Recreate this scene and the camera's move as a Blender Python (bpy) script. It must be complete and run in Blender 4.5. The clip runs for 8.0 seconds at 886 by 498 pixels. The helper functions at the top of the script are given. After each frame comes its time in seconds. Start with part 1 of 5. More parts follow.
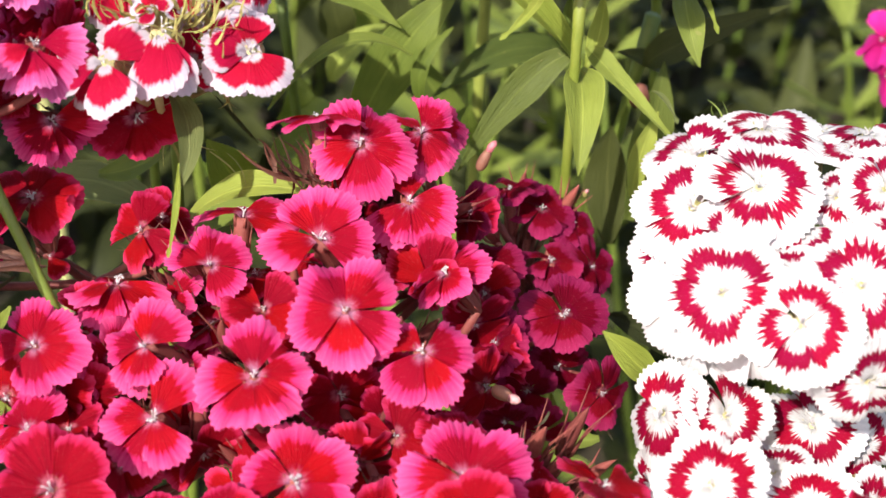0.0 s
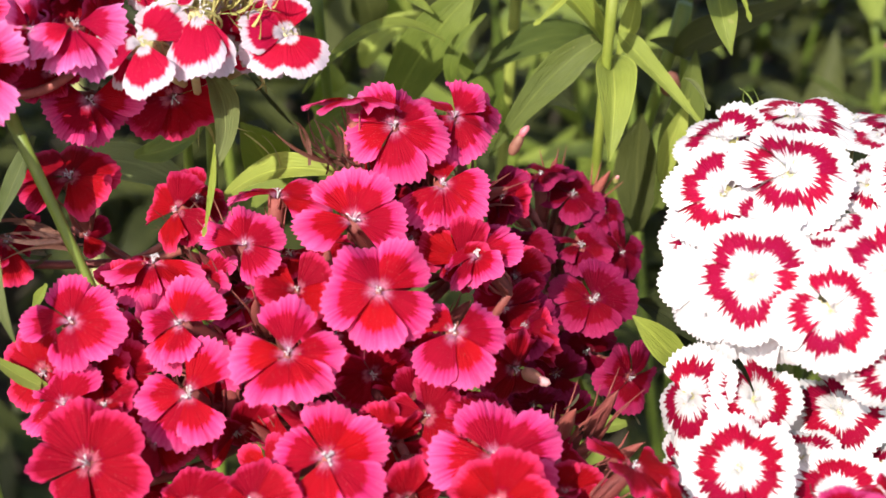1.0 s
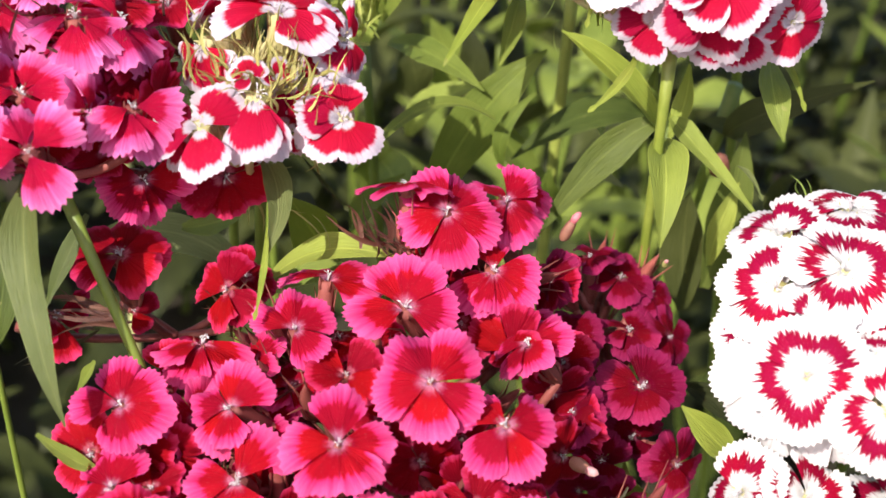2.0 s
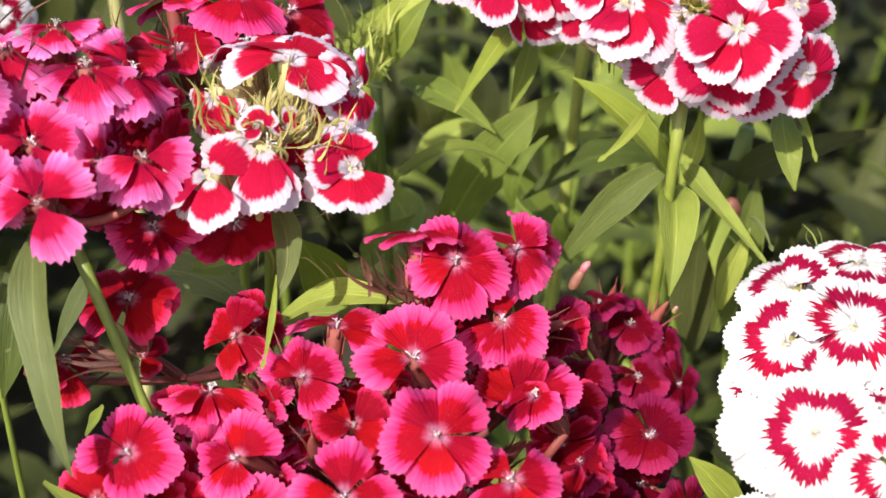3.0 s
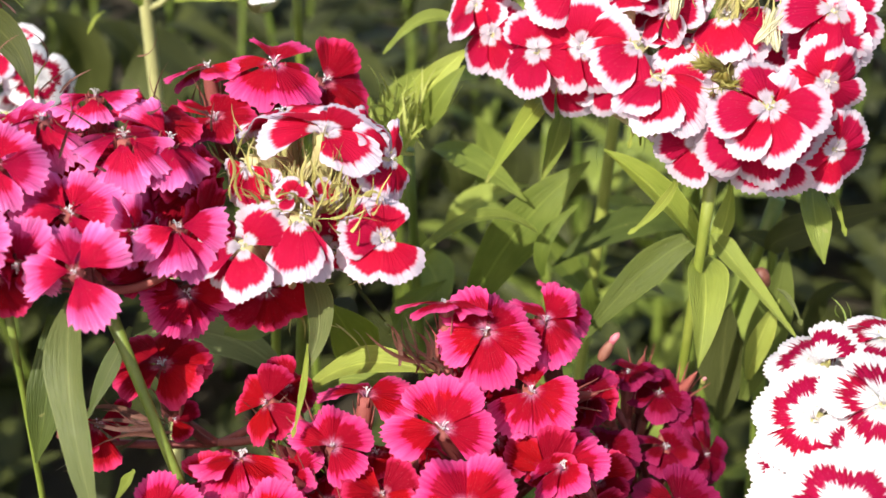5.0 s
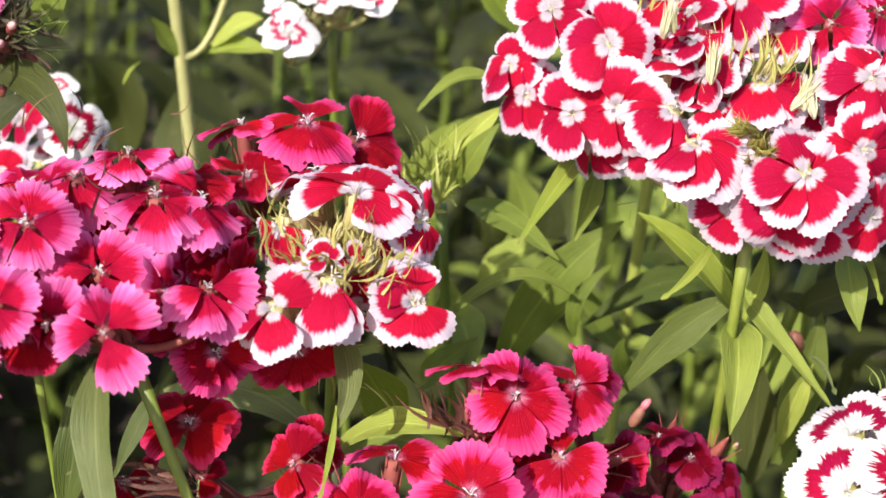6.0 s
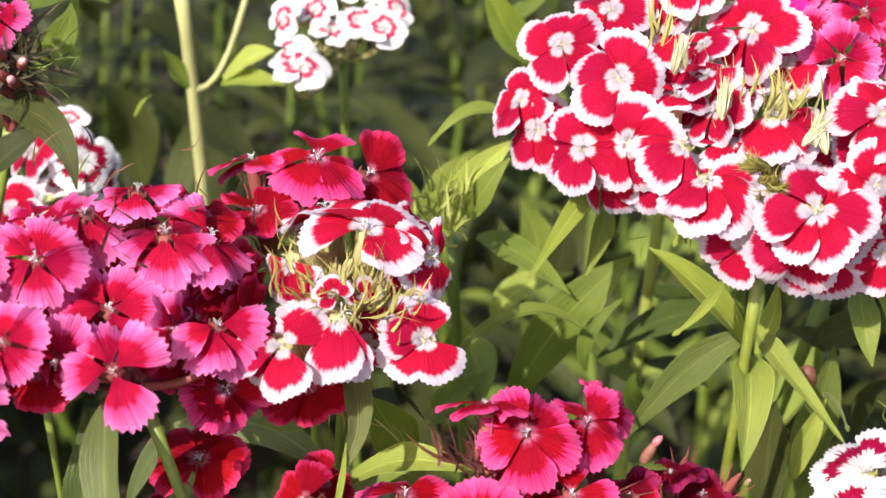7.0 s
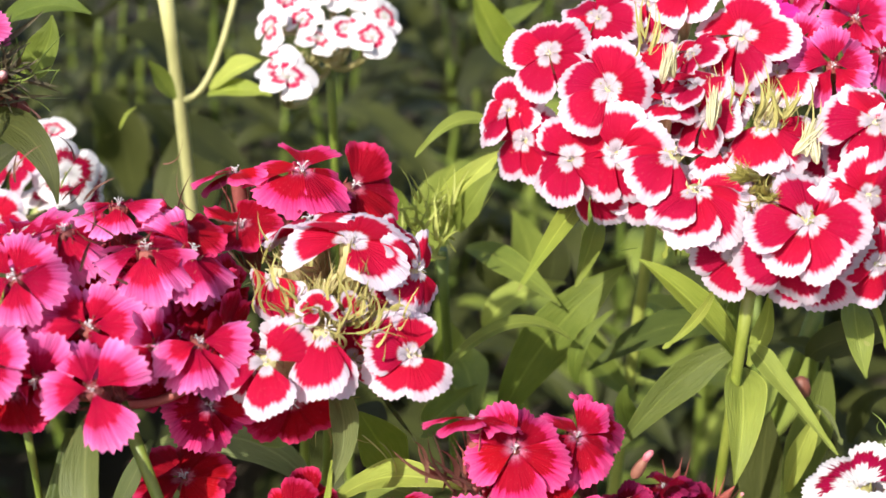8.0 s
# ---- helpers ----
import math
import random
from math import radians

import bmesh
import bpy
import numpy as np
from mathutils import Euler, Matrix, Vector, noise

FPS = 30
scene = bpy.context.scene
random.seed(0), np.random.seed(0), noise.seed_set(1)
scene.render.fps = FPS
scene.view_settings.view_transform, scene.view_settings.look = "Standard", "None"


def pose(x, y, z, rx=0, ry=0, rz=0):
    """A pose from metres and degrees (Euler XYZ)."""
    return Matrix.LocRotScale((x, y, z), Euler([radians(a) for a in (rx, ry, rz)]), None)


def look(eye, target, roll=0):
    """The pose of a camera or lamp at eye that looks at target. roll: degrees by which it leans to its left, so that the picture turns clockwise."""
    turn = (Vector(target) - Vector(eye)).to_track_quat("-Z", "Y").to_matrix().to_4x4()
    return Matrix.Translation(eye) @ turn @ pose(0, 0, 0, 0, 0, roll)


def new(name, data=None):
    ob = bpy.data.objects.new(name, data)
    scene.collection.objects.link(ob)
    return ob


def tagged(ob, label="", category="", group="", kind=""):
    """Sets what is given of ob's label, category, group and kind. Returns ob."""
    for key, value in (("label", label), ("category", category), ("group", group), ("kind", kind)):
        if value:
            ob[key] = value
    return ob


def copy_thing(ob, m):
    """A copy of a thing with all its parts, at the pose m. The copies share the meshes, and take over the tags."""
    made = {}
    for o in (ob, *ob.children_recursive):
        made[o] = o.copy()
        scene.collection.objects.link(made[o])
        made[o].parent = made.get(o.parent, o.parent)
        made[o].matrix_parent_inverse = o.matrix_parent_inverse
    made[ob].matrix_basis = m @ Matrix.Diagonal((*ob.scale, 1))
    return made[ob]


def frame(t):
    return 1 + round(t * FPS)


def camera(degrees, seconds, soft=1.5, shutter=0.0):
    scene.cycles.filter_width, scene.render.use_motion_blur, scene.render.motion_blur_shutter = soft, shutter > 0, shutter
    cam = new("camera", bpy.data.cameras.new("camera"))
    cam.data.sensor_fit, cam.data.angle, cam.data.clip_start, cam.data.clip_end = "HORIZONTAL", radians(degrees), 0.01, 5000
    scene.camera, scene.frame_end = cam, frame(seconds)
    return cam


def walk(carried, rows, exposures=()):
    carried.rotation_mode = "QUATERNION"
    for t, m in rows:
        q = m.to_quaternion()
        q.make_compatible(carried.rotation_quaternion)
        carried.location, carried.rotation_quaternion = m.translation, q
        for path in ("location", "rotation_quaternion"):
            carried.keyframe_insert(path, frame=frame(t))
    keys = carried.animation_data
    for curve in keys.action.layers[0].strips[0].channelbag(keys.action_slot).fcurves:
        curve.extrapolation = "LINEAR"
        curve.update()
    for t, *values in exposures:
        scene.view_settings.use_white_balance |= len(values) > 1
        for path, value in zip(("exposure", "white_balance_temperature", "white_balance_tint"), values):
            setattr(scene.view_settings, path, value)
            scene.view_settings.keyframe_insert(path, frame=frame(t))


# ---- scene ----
cam = camera(30.0, 8.0, soft=1.6)
# the lens is focused on the flower heads; what lies far behind is a little soft
cam.data.dof.use_dof = True
cam.data.dof.focus_distance = 0.318
cam.data.dof.aperture_fstop = 24.0
# seconds, eye, tilt, turn and roll in degrees
PATH = [
    (0, (0.00955, -0.00887, 0.60206), 57.277, -1.825, -2.110),
    (0.5, (0.00846, -0.01227, 0.59863), 57.117, -1.454, -2.051),
    (1, (0.00737, -0.01233, 0.60172), 57.118, -0.936, -1.925),
    (1.5, (0.00470, -0.00968, 0.60731), 57.381, -0.489, -1.408),
    (1.7, (0.00370, -0.00672, 0.60987), 57.707, -0.163, -1.302),
    (2.8, (-0.00053, -0.00446, 0.61070), 58.772, -0.190, -0.742),
    (3, (0.00360, -0.00141, 0.61700), 58.406, 0.548, -0.937),
    (3.5, (0.00508, -0.00124, 0.61761), 58.856, 0.812, -1.058),
    (4, (0.00563, -0.00294, 0.61616), 59.063, 0.595, -1.127),
    (4.5, (0.00420, -0.00408, 0.61823), 59.339, 0.646, -0.923),
    (5, (0.00336, -0.00114, 0.62284), 59.928, 1.700, -0.807),
    (5.2, (-0.00048, 0.00190, 0.62436), 60.404, 1.617, -0.065),
    (6.3, (0.00427, 0.00333, 0.62690), 61.305, 3.174, -0.707),
    (6.5, (0.00427, 0.00333, 0.62690), 61.575, 3.114, -0.707),
    (7, (0.00405, 0.00544, 0.62869), 61.846, 3.513, -0.787),
    (7.5, (0.00694, 0.00667, 0.62751), 62.117, 3.404, -1.037),
    (8, (0.00647, 0.01049, 0.62820), 61.957, 3.529, -1.181),
]
walk(cam, [(t, pose(*eye, tilt, 0, turn) @ pose(0, 0, 0, 0, 0, roll)) for t, eye, tilt, turn, roll in PATH], ((0.0, 0.46), (8.0, 0.46)))

# ---------------------------------------------------------------- world, sun
SUN_DIR = Vector((-0.33, -0.66, 0.68)).normalized()
world = bpy.data.worlds.new("sky")
scene.world = world
world.use_nodes = True
wn = world.node_tree.nodes
sky = wn.new("ShaderNodeTexSky")
sky.sky_type = "NISHITA"
sky.sun_disc = False
sky.dust_density = 3.0
sky.sun_elevation = math.asin(SUN_DIR.z)
sky.sun_rotation = math.atan2(SUN_DIR.x, SUN_DIR.y)
wn["Background"].inputs["Strength"].default_value = 0.15
world.node_tree.links.new(sky.outputs[0], wn["Background"].inputs["Color"])
sun = new("sun", bpy.data.lights.new("sun", "SUN"))
sun.data.energy = 5.0
sun.data.angle = radians(0.53)
sun.data.color = (1.0, 0.955, 0.87)
sun.matrix_world = look(SUN_DIR * 3.0, (0, 0, 0))


# ---------------------------------------------------------------- materials
def nodes_of(name):
    m = bpy.data.materials.new(name)
    m.use_nodes = True
    nt = m.node_tree
    return m, nt.nodes, nt.links, nt.nodes["Principled BSDF"], nt.nodes["Material Output"]


def math_node(N, L, op, a, b=None, c=None):
    n = N.new("ShaderNodeMath")
    n.operation = op
    for i, v in enumerate((a, b, c)):
        if v is None:
            continue
        if isinstance(v, (int, float)):
            n.inputs[i].default_value = v
        else:
            L.new(v, n.inputs[i])
    return n.outputs[0]


def ramp_node(N, L, fac, stops, mode="LINEAR"):
    r = N.new("ShaderNodeValToRGB")
    r.color_ramp.interpolation = mode
    els = r.color_ramp.elements
    while len(els) < len(stops):
        els.new(0.5)
    for e, (p, c) in zip(els, stops):
        e.position = p
        e.color = (*c, 1)
    L.new(fac, r.inputs[0])
    return r.outputs[0]


def noise_node(N, L, vec, scale, detail=2.0, rough=0.5):
    n = N.new("ShaderNodeTexNoise")
    n.inputs["Scale"].default_value = scale
    n.inputs["Detail"].default_value = detail
    n.inputs["Roughness"].default_value = rough
    if vec is not None:
        L.new(vec, n.inputs["Vector"])
    return n.outputs["Fac"]


def mix_col(N, L, fac, a, b, blend="MIX"):
    n = N.new("ShaderNodeMix")
    n.data_type = "RGBA"
    n.blend_type = blend
    for sock, v in ((n.inputs[0], fac), (n.inputs[6], a), (n.inputs[7], b)):
        if isinstance(v, (int, float)):
            sock.default_value = v
        elif isinstance(v, tuple):
            sock.default_value = (*v, 1)
        else:
            L.new(v, sock)
    return n.outputs[2]


def thin(N, L, bsdf, out, colour, amount, gain=(1, 1, 1)):
    """Lets part of the light through a thin leaf or petal."""
    tr = N.new("ShaderNodeBsdfTranslucent")
    L.new(mix_col(N, L, 1.0, colour, gain, "MULTIPLY"), tr.inputs["Color"])
    mx = N.new("ShaderNodeMixShader")
    mx.inputs[0].default_value = amount
    L.new(bsdf.outputs[0], mx.inputs[1])
    L.new(tr.outputs[0], mx.inputs[2])
    L.new(mx.outputs[0], out.inputs["Surface"])


def bump(N, L, bsdf, height, strength, distance):
    b = N.new("ShaderNodeBump")
    b.inputs["Strength"].default_value = strength
    b.inputs["Distance"].default_value = distance
    L.new(height, b.inputs["Height"])
    L.new(b.outputs[0], bsdf.inputs["Normal"])


def petal_material(name, stops, rag=0.16, spikes=0.0, lines=(0.25, 0.0, 0.06), line_reach=0.3, vary=0.12, through_it=0.28):
    """Zones of pigment from throat to rim, with ragged feathered borders along the veins."""
    m, N, L, bsdf, out = nodes_of(name)
    uv = N.new("ShaderNodeUVMap")
    sep = N.new("ShaderNodeSeparateXYZ")
    L.new(uv.outputs[0], sep.inputs[0])
    rnd = N.new("ShaderNodeObjectInfo").outputs["Random"]
    a, v = sep.outputs[0], sep.outputs[1]
    comb = N.new("ShaderNodeCombineXYZ")
    L.new(math_node(N, L, "MULTIPLY", a, 11.0), comb.inputs[0])
    L.new(math_node(N, L, "MULTIPLY", v, 0.9), comb.inputs[1])
    L.new(math_node(N, L, "MULTIPLY", rnd, 37.0), comb.inputs[2])
    streak = noise_node(N, L, comb.outputs[0], 1.0, 2.5, 0.6)
    comb2 = N.new("ShaderNodeCombineXYZ")
    L.new(math_node(N, L, "MULTIPLY", a, 3.0), comb2.inputs[0])
    L.new(math_node(N, L, "MULTIPLY", v, 2.5), comb2.inputs[1])
    L.new(math_node(N, L, "MULTIPLY", rnd, 91.0), comb2.inputs[2])
    blotch = noise_node(N, L, comb2.outputs[0], 1.0, 3.0, 0.6)
    zone = math_node(N, L, "ADD", v, math_node(N, L, "MULTIPLY", math_node(N, L, "SUBTRACT", streak, 0.5), rag * 3.4))
    zone = math_node(N, L, "ADD", zone, math_node(N, L, "MULTIPLY", math_node(N, L, "SUBTRACT", blotch, 0.5), rag * 0.7))
    zone = math_node(N, L, "ADD", zone, math_node(N, L, "MULTIPLY", math_node(N, L, "SUBTRACT", rnd, 0.5), 0.05))
    if spikes:
        ray = math_node(N, L, "PINGPONG", math_node(N, L, "MULTIPLY", math_node(N, L, "ADD", a, math_node(N, L, "MULTIPLY", blotch, 0.5)), 5.0), 0.5)
        zone = math_node(N, L, "ADD", zone, math_node(N, L, "MULTIPLY", math_node(N, L, "SUBTRACT", ray, 0.25), spikes))
    col = ramp_node(N, L, zone, stops)
    # veins that run from the throat outwards
    vein = math_node(N, L, "PINGPONG", math_node(N, L, "MULTIPLY", math_node(N, L, "ADD", a, math_node(N, L, "MULTIPLY", streak, 0.05)), 7.0), 0.5)
    ridge = math_node(N, L, "MULTIPLY", vein, 0.2)
    vein = math_node(N, L, "LESS_THAN", vein, 0.11)
    reach = math_node(N, L, "LESS_THAN", v, line_reach)
    vein_f = math_node(N, L, "MULTIPLY", math_node(N, L, "MULTIPLY", vein, reach), 0.55)
    col = mix_col(N, L, vein_f, col, lines)
    # light and dark patches; pale specks paint the petals' fine sparkle into the colour
    hs = N.new("ShaderNodeHueSaturation")
    L.new(math_node(N, L, "ADD", math_node(N, L, "MULTIPLY", math_node(N, L, "SUBTRACT", math_node(N, L, "ADD", math_node(N, L, "MULTIPLY", streak, 0.6), math_node(N, L, "MULTIPLY", blotch, 0.4)), 0.5), vary * 5.0), math_node(N, L, "ADD", math_node(N, L, "MULTIPLY", rnd, 0.36), 0.84)), hs.inputs["Value"])
    L.new(math_node(N, L, "ADD", math_node(N, L, "MULTIPLY", math_node(N, L, "SUBTRACT", rnd, 0.5), 0.008), 0.5), hs.inputs["Hue"])
    L.new(col, hs.inputs["Color"])
    col = hs.outputs[0]
    comb3 = N.new("ShaderNodeCombineXYZ")
    L.new(math_node(N, L, "MULTIPLY", a, 34.0), comb3.inputs[0])
    L.new(math_node(N, L, "MULTIPLY", v, 46.0), comb3.inputs[1])
    L.new(math_node(N, L, "MULTIPLY", rnd, 17.0), comb3.inputs[2])
    speck = math_node(N, L, "GREATER_THAN", noise_node(N, L, comb3.outputs[0], 1.0, 1.0, 0.5), 0.73)
    col = mix_col(N, L, math_node(N, L, "MULTIPLY", speck, 0.22), col, (0.86, 0.45, 0.52))
    L.new(col, bsdf.inputs["Base Color"])
    bsdf.inputs["Roughness"].default_value = 0.65
    bsdf.inputs["Specular IOR Level"].default_value = 0.05
    bump(N, L, bsdf, math_node(N, L, "ADD", math_node(N, L, "ADD", streak, ridge), math_node(N, L, "MULTIPLY", blotch, 0.9)), 0.75, 0.0005)
    thin(N, L, bsdf, out, col, through_it)
    return m


WHITE = (0.74, 0.71, 0.72)
EDGE = (0.66, 0.575, 0.66)
PINK = (0.61, 0.022, 0.135)
RED = (0.31, 0.0032, 0.0135)
PETAL_MATS = {
    "crimson": petal_material("petal_crimson_pink_edge", [(0.0, (0.22, 0.05, 0.12)), (0.06, (0.40, 0.16, 0.28)), (0.11, (0.62, 0.26, 0.38)), (0.17, (0.50, 0.07, 0.14)), (0.25, RED), (0.66, (0.34, 0.0036, 0.017)), (0.72, PINK), (1.0, (0.70, 0.085, 0.26))], 0.12),
    "cherry": petal_material("petal_cherry_pink_edge", [(0.0, (0.16, 0.02, 0.05)), (0.08, (0.40, 0.08, 0.14)), (0.15, (0.62, 0.16, 0.22)), (0.24, (0.265, 0.0028, 0.011)), (0.80, (0.29, 0.0032, 0.014)), (0.87, (0.47, 0.013, 0.062)), (1.0, (0.54, 0.036, 0.125))], 0.09),
    "ring": petal_material("petal_white_with_red_ring", [(0.0, (0.50, 0.52, 0.42)), (0.08, WHITE), (0.385, WHITE), (0.42, (0.31, 0.004, 0.044)), (0.68, (0.27, 0.003, 0.028)), (0.72, WHITE), (1.0, WHITE)], 0.15, 0.13, (0.68, 0.68, 0.62), 0.34, 0.04, 0.22),
    "plain": petal_material("petal_white", [(0.0, (0.50, 0.52, 0.42)), (0.1, WHITE), (0.9, WHITE), (1.0, (0.72, 0.67, 0.69))], 0.15, 0.0, (0.68, 0.68, 0.62), 0.34, 0.05, 0.22),
    "darkring": petal_material("petal_white_with_dark_red_ring", [(0.0, (0.50, 0.52, 0.42)), (0.08, WHITE), (0.37, WHITE), (0.41, (0.30, 0.003, 0.030)), (0.70, (0.26, 0.002, 0.022)), (0.74, WHITE), (1.0, WHITE)], 0.15, 0.13, (0.66, 0.66, 0.60), 0.34, 0.04, 0.22),
    "edged": petal_material("petal_red_with_white_edge", [(0.0, (0.62, 0.62, 0.50)), (0.08, EDGE), (0.25, EDGE), (0.31, (0.42, 0.005, 0.034)), (0.78, (0.47, 0.008, 0.050)), (0.825, (0.72, 0.36, 0.48)), (0.86, EDGE), (1.0, EDGE)], 0.06, 0.03, (0.6, 0.5, 0.5), 0.2, 0.07, 0.38),
    "pink": petal_material("petal_rose_pink_red_heart", [(0.0, (0.40, 0.08, 0.16)), (0.06, (0.75, 0.40, 0.46)), (0.11, (0.33, 0.0034, 0.026)), (0.60, (0.40, 0.005, 0.040)), (0.68, (0.60, 0.055, 0.21)), (0.86, (0.69, 0.12, 0.34)), (1.0, (0.74, 0.20, 0.45))], 0.10),
    # crimson darkened: the shade on this head is put into the petal colour
    "maroon": petal_material("petal_crimson_shaded", [(0.0, (0.12, 0.02, 0.05)), (0.08, (0.34, 0.12, 0.18)), (0.16, (0.140, 0.0011, 0.009)), (0.66, (0.162, 0.0014, 0.012)), (0.72, (0.255, 0.010, 0.060)), (1.0, (0.30, 0.020, 0.090))], 0.12),
    "pale": petal_material("petal_white_small_red_ring", [(0.0, (0.6, 0.55, 0.45)), (0.08, WHITE), (0.28, WHITE), (0.32, (0.55, 0.03, 0.09)), (0.50, (0.50, 0.012, 0.07)), (0.55, WHITE), (1.0, WHITE)], 0.15, 0.05, (0.6, 0.5, 0.5), 0.2, 0.04, 0.2),
    "magenta": petal_material("petal_deep_magenta", [(0.0, (0.3, 0.02, 0.1)), (0.15, (0.52, 0.008, 0.14)), (1.0, (0.66, 0.03, 0.30))], 0.1),
}


def leaf_material(name, dark, light, gain):
    m, N, L, bsdf, out = nodes_of(name)
    uv = N.new("ShaderNodeUVMap")
    sep = N.new("ShaderNodeSeparateXYZ")
    L.new(uv.outputs[0], sep.inputs[0])
    info = N.new("ShaderNodeObjectInfo")
    isl = N.new("ShaderNodeNewGeometry").outputs["Random Per Island"]
    rnd = math_node(N, L, "FRACT", math_node(N, L, "ADD", info.outputs["Random"], isl))
    comb = N.new("ShaderNodeCombineXYZ")
    L.new(math_node(N, L, "MULTIPLY", sep.outputs[0], 9.0), comb.inputs[0])
    L.new(math_node(N, L, "MULTIPLY", sep.outputs[1], 1.6), comb.inputs[1])
    L.new(math_node(N, L, "MULTIPLY", rnd, 53.0), comb.inputs[2])
    streak = noise_node(N, L, comb.outputs[0], 1.0, 3.0, 0.6)
    tc = N.new("ShaderNodeTexCoord")
    patch = noise_node(N, L, tc.outputs["Object"], 60.0, 4.0, 0.6)
    f = math_node(N, L, "ADD", math_node(N, L, "MULTIPLY", streak, 0.35), math_node(N, L, "MULTIPLY", patch, 0.55))
    f = math_node(N, L, "ADD", f, math_node(N, L, "MULTIPLY", math_node(N, L, "SUBTRACT", rnd, 0.5), 0.55))
    col = ramp_node(N, L, f, [(0.15, dark), (0.85, light)])
    # pale midrib and a thin pale rim
    mid = math_node(N, L, "LESS_THAN", math_node(N, L, "ABSOLUTE", sep.outputs[0]), 0.045)
    rim = math_node(N, L, "GREATER_THAN", math_node(N, L, "ABSOLUTE", sep.outputs[0]), 0.955)
    col = mix_col(N, L, math_node(N, L, "MULTIPLY", math_node(N, L, "MAXIMUM", mid, rim), 0.55), col, mix_col(N, L, 1.0, col, (1.7, 1.6, 1.8), "MULTIPLY"))
    spots = math_node(N, L, "GREATER_THAN", noise_node(N, L, tc.outputs["Object"], 210.0, 2.0, 0.5), 0.74)
    col = mix_col(N, L, math_node(N, L, "MULTIPLY", spots, 0.35), col, (0.34, 0.30, 0.12))
    L.new(col, bsdf.inputs["Base Color"])
    L.new(math_node(N, L, "ADD", math_node(N, L, "MULTIPLY", patch, 0.25), 0.36), bsdf.inputs["Roughness"])
    bsdf.inputs["Specular IOR Level"].default_value = 0.3
    bump(N, L, bsdf, math_node(N, L, "ADD", streak, patch), 0.55, 0.0008)
    thin(N, L, bsdf, out, col, 0.30, gain)
    return m


LEAF_MATS = {
    "green": leaf_material("leaf_green", (0.098, 0.138, 0.020), (0.285, 0.335, 0.064), (1.0, 1.05, 0.5)),
    "mid": leaf_material("leaf_mid_green", (0.062, 0.088, 0.016), (0.160, 0.192, 0.040), (1.0, 1.05, 0.5)),
    # deep green, darkened further: shade among the back leaves is in this colour
    "deep_shaded": leaf_material("leaf_deep_green_shaded", (0.026, 0.031, 0.009), (0.080, 0.090, 0.022), (1.0, 1.05, 0.6)),
    "lime": leaf_material("leaf_yellow_green", (0.205, 0.265, 0.032), (0.415, 0.455, 0.095), (1.0, 1.0, 0.4)),
    "dull": leaf_material("leaf_grey_green", (0.085, 0.110, 0.030), (0.215, 0.240, 0.085), (1.0, 1.0, 0.6)),
}


def plain_material(name, dark, light, scale=300.0, rough=0.6, through_it=0.0, bumpiness=0.3):
    m, N, L, bsdf, out = nodes_of(name)
    tc = N.new("ShaderNodeTexCoord")
    f = noise_node(N, L, tc.outputs["Object"], scale, 4.0, 0.6)
    big = noise_node(N, L, tc.outputs["Object"], scale * 0.12, 2.0, 0.5)
    rnd = N.new("ShaderNodeObjectInfo").outputs["Random"]
    f2 = math_node(N, L, "ADD", math_node(N, L, "MULTIPLY", f, 0.5), math_node(N, L, "MULTIPLY", big, 0.5))
    f2 = math_node(N, L, "ADD", f2, math_node(N, L, "MULTIPLY", math_node(N, L, "SUBTRACT", rnd, 0.5), 0.4))
    col = ramp_node(N, L, f2, [(0.25, dark), (0.75, light)])
    L.new(col, bsdf.inputs["Base Color"])
    bsdf.inputs["Roughness"].default_value = rough
    bump(N, L, bsdf, f, bumpiness, 0.0006)
    if through_it:
        thin(N, L, bsdf, out, col, through_it)
    return m


STEM_GREEN = plain_material("stem_green", (0.085, 0.13, 0.015), (0.20, 0.25, 0.04), 220.0, 0.5)
STEM_LIME = plain_material("stem_yellow_green", (0.15, 0.19, 0.024), (0.31, 0.34, 0.07), 220.0, 0.45)
STEM_PALE = plain_material("stem_pale_green", (0.25, 0.25, 0.09), (0.46, 0.44, 0.19), 160.0, 0.55)
CALYX = {
    "maroon": plain_material("calyx_maroon", (0.13, 0.022, 0.024), (0.36, 0.095, 0.075), 500.0, 0.6, 0.1),
    "umber": plain_material("calyx_reddish_brown", (0.10, 0.035, 0.022), (0.24, 0.085, 0.055), 500.0, 0.55, 0.1),
    "rosy": plain_material("calyx_rosy_brown", (0.22, 0.085, 0.055), (0.46, 0.22, 0.15), 500.0, 0.55, 0.15),
    "olive": plain_material("calyx_olive_green", (0.21, 0.19, 0.034), (0.46, 0.40, 0.11), 500.0, 0.5, 0.15),
    "cream": plain_material("calyx_pale_cream", (0.50, 0.47, 0.24), (0.72, 0.68, 0.46), 500.0, 0.55, 0.2),
    "green": plain_material("calyx_yellow_green", (0.38, 0.35, 0.11), (0.68, 0.60, 0.32), 500.0, 0.55, 0.15),
}
